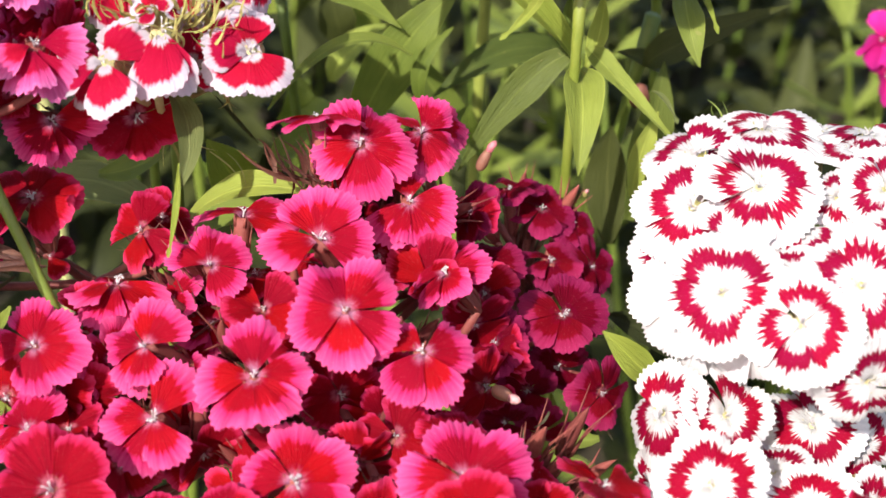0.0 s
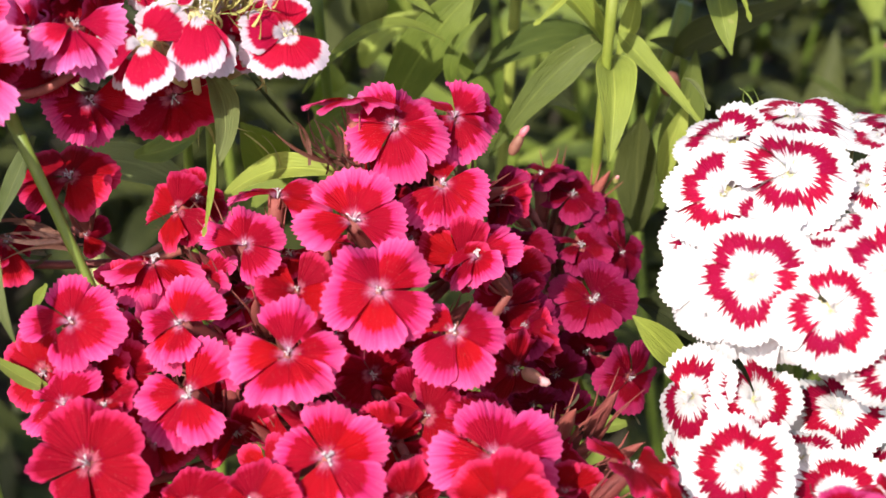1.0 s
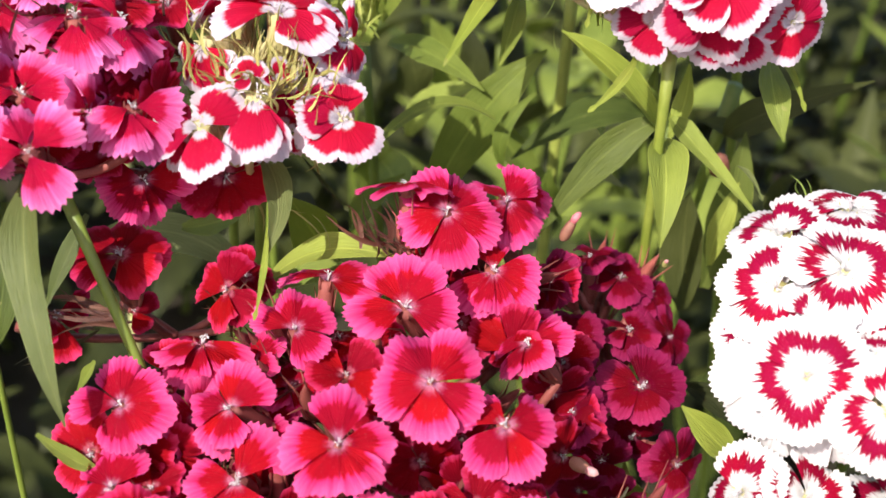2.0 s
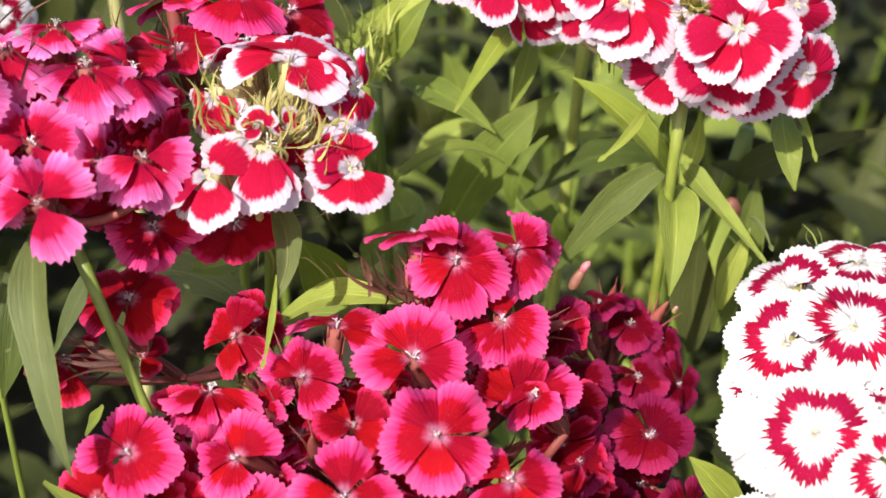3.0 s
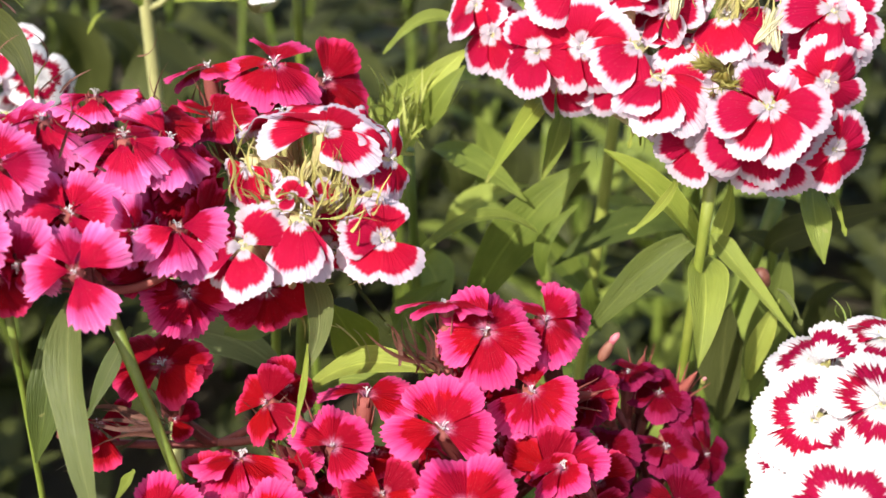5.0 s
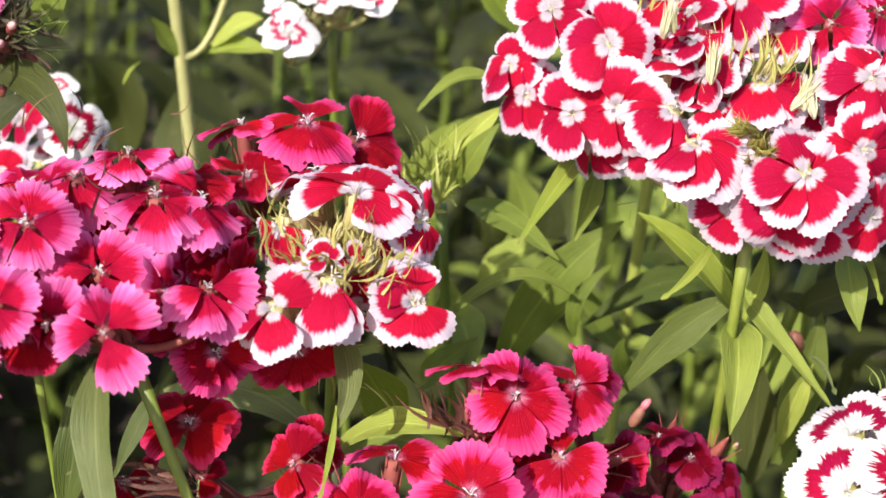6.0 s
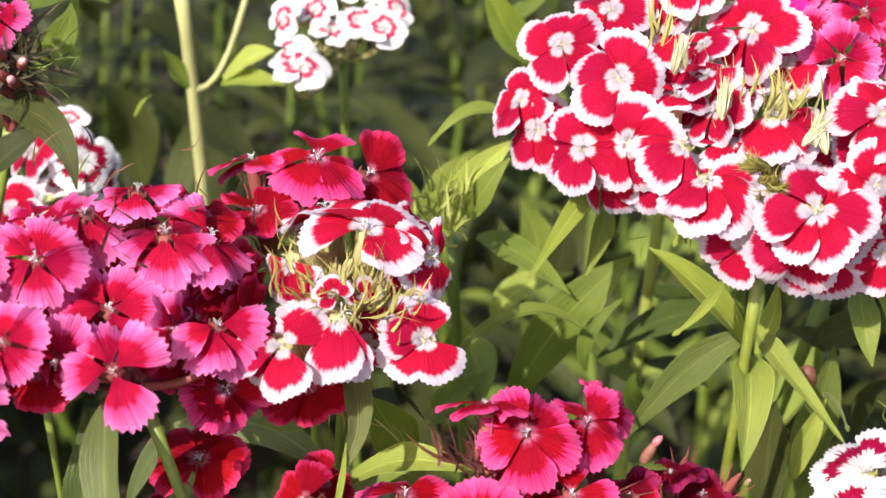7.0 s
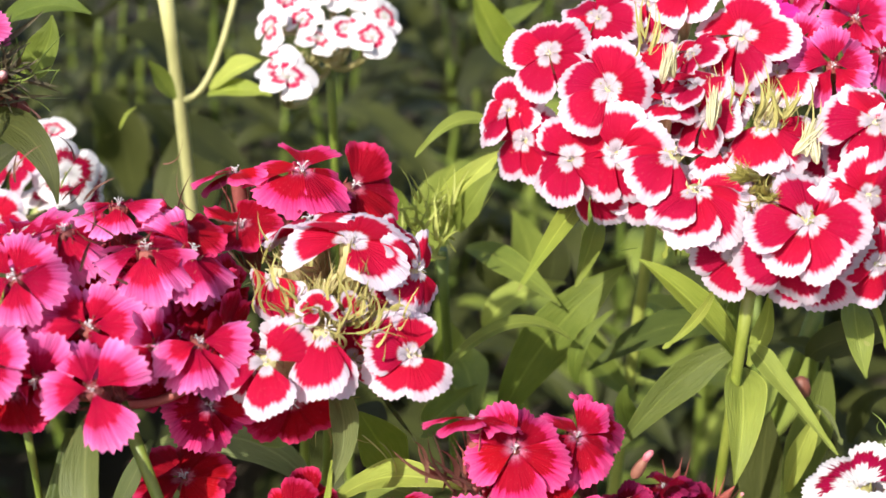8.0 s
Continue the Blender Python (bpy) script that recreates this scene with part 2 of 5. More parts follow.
BRACT = {
    "maroon": plain_material("bract_brown_maroon", (0.060, 0.016, 0.014), (0.20, 0.085, 0.055), 300.0, 0.6, 0.15),
    "green": plain_material("bract_straw_green", (0.29, 0.27, 0.065), (0.55, 0.49, 0.18), 300.0, 0.55, 0.2),
    "lime": plain_material("bract_lime_green", (0.32, 0.37, 0.06), (0.55, 0.58, 0.17), 300.0, 0.5, 0.25),
    "dark": plain_material("bract_dark_olive", (0.035, 0.026, 0.014), (0.15, 0.125, 0.06), 300.0, 0.6, 0.1),
    "leafy": plain_material("bract_leaf_green", (0.13, 0.20, 0.035), (0.34, 0.42, 0.10), 300.0, 0.5, 0.25),
}
STAMEN = plain_material("stamen_white", (0.62, 0.55, 0.58), (0.85, 0.82, 0.84), 900.0, 0.5, 0.2)
BUD_PINK = plain_material("bud_pink", (0.60, 0.16, 0.20), (0.78, 0.44, 0.44), 600.0, 0.55, 0.2)


def soil_material():
    m, N, L, bsdf, out = nodes_of("soil")
    tc = N.new("ShaderNodeTexCoord")
    fine = noise_node(N, L, tc.outputs["Object"], 420.0, 6.0, 0.7)
    mid = noise_node(N, L, tc.outputs["Object"], 60.0, 5.0, 0.6)
    big = noise_node(N, L, tc.outputs["Object"], 5.0, 3.0, 0.5)
    f = math_node(N, L, "ADD", math_node(N, L, "MULTIPLY", fine, 0.35), math_node(N, L, "MULTIPLY", mid, 0.65))
    col = ramp_node(N, L, f, [(0.25, (0.016, 0.010, 0.006)), (0.6, (0.045, 0.029, 0.017)), (0.85, (0.10, 0.070, 0.044))])
    col = mix_col(N, L, math_node(N, L, "MULTIPLY", big, 0.5), col, (0.05, 0.055, 0.022))
    L.new(col, bsdf.inputs["Base Color"])
    bsdf.inputs["Roughness"].default_value = 0.95
    bump(N, L, bsdf, f, 0.9, 0.006)
    return m


SOIL = soil_material()


# ---------------------------------------------------------------- building helpers
def mesh_of(name, verts, faces, uvs=None, smooth=True):
    me = bpy.data.meshes.new(name)
    me.from_pydata(verts, [], faces)
    if uvs is not None:
        lay = me.uv_layers.new(name="UVMap")
        flat = np.array([uvs[l.vertex_index] for l in me.loops], dtype=np.float32)
        lay.data.foreach_set("uv", flat.ravel())
    if smooth:
        me.polygons.foreach_set("use_smooth", [True] * len(me.polygons))
    me.update()
    return me


def part(name, me, material, parent, label="", m=None):
    if not me.materials:
        me.materials.append(material)
    ob = new(name, me)
    ob.parent = parent
    if m is not None:
        ob.matrix_basis = m
    return tagged(ob, label)


def grid_faces(rows, cols, closed=False, start=0):
    out = []
    for i in range(rows - 1):
        for j in range(cols if closed else cols - 1):
            k = (j + 1) % cols
            out.append((start + i * cols + j, start + i * cols + k, start + (i + 1) * cols + k, start + (i + 1) * cols + j))
    return out


def bezier(a, b, c, n):
    """Points of the curve that leaves a, passes near b and ends at c."""
    a, b, c = Vector(a), Vector(b), Vector(c)
    ctrl = b * 2 - (a + c) * 0.5
    return [a * (1 - t) ** 2 + ctrl * (2 * t * (1 - t)) + c * t * t for t in (i / (n - 1) for i in range(n))]


def tube_data(pts, radii, sides=8, start=0):
    verts = []
    n = len(pts)
    for i, p in enumerate(pts):
        d = (pts[min(i + 1, n - 1)] - pts[max(i - 1, 0)]).normalized()
        u = d.cross(Vector((0.31, 0.17, 0.93)) if abs(d.z) < 0.9 else Vector((1, 0.1, 0))).normalized()
        w = d.cross(u)
        for j in range(sides):
            ang = 2 * math.pi * j / sides
            verts.append(p + (u * math.cos(ang) + w * math.sin(ang)) * radii[i])
    faces = grid_faces(n, sides, True, start)
    faces.append(tuple(start + j for j in reversed(range(sides))))
    faces.append(tuple(start + (n - 1) * sides + j for j in range(sides)))
    return verts, faces


def tube_mesh(name, pts, radii, sides=8):
    return mesh_of(name, *tube_data(pts, radii, sides))


def joined(name, pieces):
    verts, faces = [], []
    for v, f in pieces:
        k = len(verts)
        verts += list(v)
        faces += [tuple(i + k for i in q) for q in f]
    return mesh_of(name, verts, faces)


# ---------------------------------------------------------------- petals, stamens, calyx: unit radius, then scaled
def smooth01(x):
    x = min(1.0, max(0.0, x))
    return x * x * (3 - 2 * x)


def petal_mesh(name, spread, teeth, bite, curl, fold, wave, rng, claw=0.34, shoulder=0.20, base=0.42):
    """A fan-shaped petal along +x: narrow claw, toothed rim, bent and waved."""
    cols, rows = teeth * 2 + 1, 10
    ph, ph2 = rng.uniform(0, 6.28), rng.uniform(0, 6.28)
    jag = [rng.uniform(0.55, 1.35) for _ in range(cols)]
    lop = rng.uniform(-0.06, 0.06)
    verts, uvs = [], []
    for i in range(rows):
        s = 0.03 + 0.97 * (i / (rows - 1)) ** 0.9
        ang_max = radians(spread) * (base + (1 - base) * smooth01((s - 0.04) / claw))
        for j in range(cols):
            a = -1 + 2 * j / (cols - 1)
            edge = 1 - shoulder * abs(a) ** 3.2 + lop * a
            tooth = (bite * jag[j] if j % 2 == 0 else -0.3 * bite) * smooth01((s - 0.80) / 0.2)
            r = s * edge - tooth * s
            th = a * ang_max
            z = curl * s * s - 0.06 * s ** 4 + fold * a * a * s + wave * s * s * math.sin(3.1 * a + ph) + 0.5 * wave * s ** 3 * math.sin(7.0 * a + ph2)
            z -= 0.10 * (1 - smooth01(s / 0.16))
            verts.append((r * math.cos(th), r * math.sin(th), z))
            uvs.append((a, s))
    return mesh_of(name, verts, grid_faces(rows, cols), uvs)


PETAL_SHAPES = {
    # spread, teeth, bite, curl, fold, wave, shoulder
    "crimson": (38, 11, 0.045, -0.05, 0.04, 0.095, 0.24),
    "cherry": (41, 9, 0.030, -0.06, 0.05, 0.115, 0.27),
    "ring": (43, 14, 0.040, -0.10, 0.01, 0.045, 0.18),
    "plain": (43, 13, 0.040, -0.14, 0.02, 0.060, 0.18),
    "darkring": (43, 13, 0.040, -0.08, 0.01, 0.050, 0.18),
    "edged": (41, 12, 0.030, -0.10, 0.04, 0.085, 0.28),
    "pink": (35, 9, 0.065, -0.10, 0.05, 0.130, 0.15),
    "maroon": (42, 9, 0.040, -0.08, 0.03, 0.060, 0.25),
    "pale": (43, 9, 0.035, -0.08, 0.02, 0.05, 0.25),
    "magenta": (42, 9, 0.05, -0.08, 0.03, 0.06, 0.22),
}
petal_rng = random.Random(7)
PETALS = {}
for kind, (spread, teeth, bite, curl, fold, wave, shoulder) in PETAL_SHAPES.items():
    PETALS[kind] = []
    for k in range(6):
        me = petal_mesh("petal_" + kind, spread + petal_rng.uniform(-3, 2), teeth, bite, curl + petal_rng.uniform(-0.12, 0.10), fold + petal_rng.uniform(-0.08, 0.10), wave * petal_rng.uniform(0.5, 1.5), petal_rng, {"pink": 0.62, "crimson": 0.27, "cherry": 0.27, "edged": 0.42}.get(kind, 0.36), shoulder, {"pink": 0.50, "cherry": 0.66, "maroon": 0.70}.get(kind, 0.86))
        me.materials.append(PETAL_MATS[kind])
        PETALS[kind].append(me)


def stamen_mesh(rng):
    pieces = []
    for k in range(rng.randint(4, 6)):
        az, out, up = rng.uniform(0, 6.28), rng.uniform(0.05, 0.15), rng.uniform(0.07, 0.16)
        tip = Vector((out * math.cos(az), out * math.sin(az), up))
        pts = bezier((0.015 * math.cos(az), 0.015 * math.sin(az), -0.06), tip * 0.5 + Vector((0, 0, 0.02)), tip, 5)
        pieces.append(tube_data(pts, [0.009] * 4 + [0.007], 5))
        d = Vector((rng.uniform(-1, 1), rng.uniform(-1, 1), 0.3)).normalized() * 0.028
        pieces.append(tube_data([tip - d, tip - d * 0.5, tip + d * 0.5, tip + d], [0.006, 0.015, 0.015, 0.005], 6))
    for k in range(2):
        az = rng.uniform(0, 6.28)
        tip = Vector((0.13 * math.cos(az), 0.13 * math.sin(az), 0.15))
        pts = bezier((0, 0, -0.05), (tip.x * 0.2, tip.y * 0.2, 0.10), tip, 7)
        pieces.append(tube_data(pts, [0.008] * 6 + [0.004], 4))
    return joined("stamens", pieces)


STAMENS = [stamen_mesh(petal_rng) for _ in range(5)]


def calyx_mesh(rng):
    """The tube behind a floret, with five pointed teeth and four awned scales."""
    prof = [(-0.06, 0.150), (-0.25, 0.150), (-0.6, 0.165), (-1.0, 0.150), (-1.25, 0.10), (-1.32, 0.05)]
    pieces = [tube_data([Vector((0, 0, z)) for z, _ in prof], [r for _, r in prof], 10)]
    for k in range(5):
        az = 2 * math.pi * k / 5
        o = Vector((math.cos(az), math.sin(az), 0))
        pieces.append(tube_data([o * 0.145 + Vector((0, 0, -0.2)), o * 0.17 + Vector((0, 0, -0.05)), o * 0.19 + Vector((0, 0, 0.04))], [0.04, 0.025, 0.003], 4))
    for k in range(4):
        az = 2 * math.pi * (k + 0.4) / 4 + rng.uniform(-0.3, 0.3)
        o = Vector((math.cos(az), math.sin(az), 0))
        top = rng.uniform(-0.35, 0.05)
        pieces.append(tube_data([o * 0.10 + Vector((0, 0, -1.28)), o * 0.21 + Vector((0, 0, -1.0)), o * 0.24 + Vector((0, 0, -0.6)), o * (0.26 + rng.uniform(0, 0.2)) + Vector((0, 0, top))], [0.03, 0.045, 0.022, 0.004], 4))
    return joined("calyx", pieces)


def closed_mesh(rng):
    """A closed bud or a spent calyx: slim, pointed, with awned scales."""
    prof = [(-1.3, 0.05), (-1.2, 0.10), (-0.8, 0.135), (-0.4, 0.12), (-0.1, 0.08), (0.12, 0.03), (0.2, 0.006)]
    pieces = [tube_data([Vector((0.03 * math.sin(3 * z), 0, z)) for z, _ in prof], [r for _, r in prof], 9)]
    for k in range(5):
        az = 2 * math.pi * (k + rng.random() * 0.5) / 5
        o = Vector((math.cos(az), math.sin(az), 0))
        pieces.append(tube_data([o * 0.09 + Vector((0, 0, -1.2)), o * 0.17 + Vector((0, 0, -0.9)), o * 0.20 + Vector((0, 0, -0.4)), o * (0.22 + rng.uniform(0, 0.25)) + Vector((0, 0, rng.uniform(-0.1, 0.5)))], [0.03, 0.045, 0.025, 0.004], 4))
    return joined("closed_bud", pieces)


CLOSED = {c: [closed_mesh(petal_rng) for _ in range(4)] for c in CALYX}
for c, meshes in CLOSED.items():
    for me in meshes:
        me.materials.append(CALYX[c])
CALYXES = {c: [calyx_mesh(petal_rng) for _ in range(3)] for c in CALYX}
for c, meshes in CALYXES.items():
    for me in meshes:
        me.materials.append(CALYX[c])


def bract_mesh(rng, stiff, broad=0.040):
    pts = bezier((0, 0, 0), (rng.uniform(-0.10, 0.10), rng.uniform(-0.1, 0.1), 0.5), (rng.uniform(-0.3, 0.3) * (1 - stiff), rng.uniform(-0.3, 0.3) * (1 - stiff), 1.0), 7)
    verts, uvs = [], []
    for i, p in enumerate(pts):
        t = i / 6
        w = broad * (1 - t) ** 0.8 * (0.55 + 0.9 * min(1, t * 4)) + 0.003
        for a in (-1, 0, 1):
            verts.append((p.x + a * w, p.y - abs(a) * w * 0.5, p.z))
            uvs.append((a, t))
    return mesh_of("bract", verts, grid_faces(7, 3), uvs)


BRACTS = {c: [bract_mesh(petal_rng, 0.8 if c == "dark" else 0.3, {"dark": 0.045, "maroon": 0.036, "green": 0.036, "leafy": 0.028, "lime": 0.040}[c]) for _ in range(4)] for c in BRACT}
for c, meshes in BRACTS.items():
    for me in meshes:
        me.materials.append(BRACT[c])

flower_rng = random.Random(21)


def axes_of(n):
    """A turn whose z axis is n and whose x axis lies as near to the world's x as it can."""
    z = Vector(n).normalized()
    x = Vector((1, 0, 0))
    x = (x - z * x.dot(z)).normalized()
    y = z.cross(x)
    return Matrix(((x.x, y.x, z.x), (x.y, y.y, z.y), (x.z, y.z, z.z))).to_4x4()


def plant(label, top, foot, radius=0.0013, bow=(0.0, 0.0), calyx="maroon", stem=STEM_GREEN, group="sweet william flower stalks"):
    """One flower stalk: an empty at its foot, a jointed stem up to the base of its head."""
    top, foot = Vector(top), Vector(foot)
    root = new("sweet_william")
    root.location = foot
    tagged(root, label, "flower", group)
    mid = (top + foot) * 0.5 + Vector((bow[0], bow[1], 0))
    pts = [p - foot for p in bezier(foot, mid, top, 25)]
    radii = [radius * (1.25 - 0.35 * i / 24) * (1.35 if i % 6 == 0 else 1.0) for i in range(25)]
    part("stem", tube_mesh("stem", pts, radii, 10), stem, root)
    return {"root": root, "top": top, "foot": foot, "calyx": calyx, "stem": stem, "pts": [p + foot for p in pts]}


def floret(of, kind, at, facing, spin, radius, cup=0.0):
    """One open flower of a head: calyx, five petals, stamens, and the branch that carries it."""
    rng = flower_rng
    root = of["root"]
    at, facing = Vector(at), Vector(facing).normalized()
    turn = axes_of(facing)
    me = rng.choice(CALYXES[of["calyx"]])
    fl = part("floret", me, CALYX[of["calyx"]], root, m=Matrix.Translation(at - of["foot"]) @ turn @ Matrix.Scale(radius, 4))
    # spin: where the first of five even petals points, or where each petal points
    neat = 0.4 if kind in ("ring", "darkring", "plain") else 1.0
    angles = spin if isinstance(spin, tuple) else [spin + 72 * k + neat * rng.uniform(-6, 6) for k in range(5)]
    for k, ang in enumerate(angles):
        lift = cup + neat * rng.uniform(-13, 11)
        odd = rng.random()
        if kind not in ("ring", "darkring", "plain", "edged", "pale") and odd < 0.24:
            lift += (rng.uniform(20, 38) if odd < 0.10 else rng.uniform(-38, -18)) * (1.0 if cup else 0.45)
        local = pose(0, 0, 0, 0, 0, ang) @ pose(0, 0, 0.006 * k, 11 + rng.uniform(-6, 6), -lift, 0) @ Matrix.Diagonal((1 - neat * rng.uniform(-0.04, 0.14), 1 - neat * rng.uniform(-0.08, 0.14), 1, 1))
        part("petal", rng.choice(PETALS[kind]), PETAL_MATS[kind], fl, m=local)
    part("stamen_tuft", rng.choice(STAMENS), STAMEN, fl, m=pose(0, 0, 0, 0, 0, rng.uniform(0, 360)) @ Matrix.Scale(rng.uniform(0.6, 0.95), 4))
    back = at - facing * radius * 1.28
    base = of["top"]
    bend = (back + base) * 0.5 + facing * -0.2 * (back - base).length
    pts = [p - of["foot"] for p in bezier(base, bend, back, 7)]
    part("branch", tube_mesh("branch", pts, [0.0009] * 7, 6), CALYX[of["calyx"]], root)
    return fl


def bracts(of, at, up, count, length, kind, seed, wide=70, size=0.004):
    """A tuft of pointed bracts that spring from one place of a head."""
    rng = random.Random(seed)
    at = Vector(at)
    base = axes_of(up)
    for k in range(count):
        lean, az = wide * math.sqrt(rng.random()), rng.uniform(0, 360)
        off = Vector((rng.gauss(0, size), rng.gauss(0, size), rng.gauss(0, size)))
        s = length * rng.uniform(0.6, 1.15)
        m = Matrix.Translation(at + off - of["foot"]) @ base @ pose(0, 0, 0, 0, 0, az) @ pose(0, 0, 0, lean, 0, 0) @ pose(0, 0, 0, 0, 0, rng.uniform(0, 360)) @ Matrix.Diagonal((s, s, s, 1))
        part("bract", rng.choice(BRACTS[kind]), BRACT[kind], of["root"], m=m)


def bud(of, at, up, length, fat, colour, tip=None):
    """A closed bud: a ribbed calyx, swollen at its middle, with a tip of rolled petals."""
    at, up = Vector(at), Vector(up).normalized()
    prof = [(0, 0.35), (0.1, 0.8), (0.3, 1.0), (0.55, 0.95), (0.8, 0.75), (0.93, 0.45), (1.0, 0.12)]
    verts, sides = [], 12
    for t, r in prof:
        for j in range(sides):
            ang = 2 * math.pi * j / sides
            rr = r * fat * (1.0 + (0.10 if j % 2 else -0.06) * min(1, 3 * t))
            verts.append((rr * math.cos(ang), rr * math.sin(ang), t * length))
    faces = grid_faces(len(prof), sides, True) + [tuple(reversed(range(sides))), tuple((len(prof) - 1) * sides + j for j in range(sides))]
    b = part("bud", mesh_of("bud", verts, faces), CALYX[colour], of["root"], m=Matrix.Translation(at - of["foot"]) @ axes_of(up))
    if tip is not None:
        pts = [Vector((0, 0, length * 0.85)), Vector((0, 0, length * 1.05)), Vector((fat * 0.2, 0, length * 1.25)), Vector((fat * 0.3, 0, length * 1.36))]
        part("bud_tip", tube_mesh("bud_tip", pts, [fat * 0.6, fat * 0.75, fat * 0.6, fat * 0.15], 8), tip, b)
    return b


def closed_buds(of, at, spread, count, colour, seed, size=0.0107, up=(0, -0.4, 0.9)):
    """Calyces still closed or gone over, packed inside a head."""
    rng = random.Random(seed)
    for k in range(count):
        off = Vector([rng.gauss(0, s) for s in spread])
        d = (Vector(up) + off.normalized() * (0.7 if size > 0.007 else 0.35) + Vector((rng.uniform(-0.3, 0.3), rng.uniform(-0.3, 0.3), 0))).normalized()
        part("bud", rng.choice(CLOSED[colour]), CALYX[colour], of["root"], m=Matrix.Translation(Vector(at) + off - of["foot"]) @ axes_of(d) @ Matrix.Scale(size * rng.uniform(0.84, 1.17), 4))


# ---------------------------------------------------------------- leaves
def leaf_data(pts, width, face, fold, wave, rng, shape=0.42, cols=7):
    """A lance-shaped blade along the points, folded along its midrib."""
    verts, uvs = [], []
    n = len(pts)
    face = Vector(face).normalized()
    ph = rng.uniform(0, 6.28)
    for i, p in enumerate(pts):
        t = i / (n - 1)
        d = (pts[min(i + 1, n - 1)] - pts[max(i - 1, 0)]).normalized()
        side = d.cross(face)
        side = side.normalized() if side.length > 1e-6 else Vector((1, 0, 0))
        nor = side.cross(d).normalized()
        w = 0.5 * width * ((t / shape) ** 0.55 if t < shape else (1 - ((t - shape) / (1 - shape)) ** 1.75)) if t > 0 else 0.10 * width
        w = max(w, 0.0006 if t > 0.9 else 0.12 * width)
        if t > 0.999:
            w = 0.0002
        for j in range(cols):
            a = -1 + 2 * j / (cols - 1)
            lift = fold * abs(a) * w + wave * w * math.sin(9 * t + ph + (1.3 if a > 0 else 0)) * a * a
            verts.append(p + side * (a * w * math.sqrt(max(0.1, 1 - fold * fold * 0.5))) + nor * lift)
            uvs.append((a, t * 4))
    return verts, grid_faces(n, cols), uvs


leaf_rng = random.Random(5)


def leaf(of, base, mid, tip, width, colour="green", face=(0, -0.55, 0.83), fold=0.35, wave=0.12, shape=0.42, label=""):
    pts = [p - of["foot"] for p in bezier(base, mid, tip, 19)]
    verts, faces, uvs = leaf_data(pts, width, face, fold, wave, leaf_rng, shape)
    return part("leaf", mesh_of("leaf", verts, faces, uvs), LEAF_MATS[colour], of["root"], label)


# ---------------------------------------------------------------- flower stalks
crimson_near = plant("crimson sweet william with pink toothed petal edges, in full bloom", (-0.0160, 0.2604, 0.3967), (-0.0362, 0.3222, 0.0000), 0.0013, (0, 0), "maroon", STEM_GREEN)
floret(crimson_near, "crimson", (-0.0549, 0.2285, 0.4340), (-0.05, -0.55, 0.83), (28, -26, 100, -100, 178), 0.0100)
floret(crimson_near, "crimson", (-0.0426, 0.2471, 0.4341), (0.04, 0.13, 0.99), (-112, -68, -150, -28, 90), 0.0110, -16)
floret(crimson_near, "crimson", (-0.0357, 0.2282, 0.4329), (-0.46, -0.52, 0.72), (82, 45, -86, 165, -130), 0.0097)
floret(crimson_near, "crimson", (-0.0433, 0.2353, 0.4255), (0.74, -0.67, -0.04), 0, 0.0084)
floret(crimson_near, "cherry", (-0.0495, 0.2017, 0.4237), (-0.20, -0.53, 0.82), (48, 108, 160, -120, -40), 0.0120)
floret(crimson_near, "crimson", (-0.0566, 0.2196, 0.4224), (-0.35, -0.48, 0.80), (60, 120, 190, -60), 0.0094)
floret(crimson_near, "crimson", (-0.0339, 0.2162, 0.4264), (-0.11, -0.65, 0.76), (-128, -72, 176, 58), 0.0107)
floret(crimson_near, "crimson", (-0.0157, 0.2134, 0.4360), (0.02, -0.28, 0.96), (172, 8, -60, -120, 90), 0.0108)
floret(crimson_near, "crimson", (-0.0097, 0.2004, 0.4237), (-0.01, -0.60, 0.80), (80, 163, 18, -105, -45), 0.0111)
floret(crimson_near, "crimson", (0.0000, 0.2225, 0.4419), (-0.01, -0.62, 0.78), (48, 116, 186, 262, 322), 0.0112)
floret(crimson_near, "crimson", (0.0127, 0.2183, 0.4356), (0.05, -0.55, 0.83), (140, 16, -70, -128), 0.0104)
floret(crimson_near, "crimson", (-0.0045, 0.2426, 0.4439), (-0.20, -0.51, 0.84), (198, 62, 104, -12), 0.0114, 8)
floret(crimson_near, "cherry", (-0.0155, 0.2381, 0.4322), (0.00, -0.46, 0.89), (32, 150, 202, -38), 0.0086, 24)
floret(crimson_near, "crimson", (-0.0249, 0.2448, 0.4382), (-0.04, -0.32, 0.95), (92, 35, 150, -60), 0.0087)
floret(crimson_near, "crimson", (-0.0193, 0.2582, 0.4405), (0.16, 0.21, 0.96), (2, -24, 30, 180, 120), 0.0105)
floret(crimson_near, "crimson", (0.0035, 0.2618, 0.4524), (-0.01, -0.59, 0.81), -90, 0.0110)
floret(crimson_near, "crimson", (-0.0042, 0.2655, 0.4565), (-0.03, 0.31, 0.95), 40, 0.0098)
floret(crimson_near, "crimson", (0.0152, 0.2715, 0.4488), (0.33, -0.31, 0.89), (-62, -20, 60, 130, -140), 0.0094)
floret(crimson_near, "crimson", (0.0182, 0.2809, 0.4463), (0.53, -0.14, 0.84), (-25, 25, 90, -80), 0.0090)
floret(crimson_near, "crimson", (0.0121, 0.2569, 0.4423), (0.11, -0.43, 0.89), (-130, -94, -50, -8, 100), 0.0104)
floret(crimson_near, "cherry", (0.0151, 0.2478, 0.4306), (-0.64, -0.76, 0.10), -60, 0.0093)
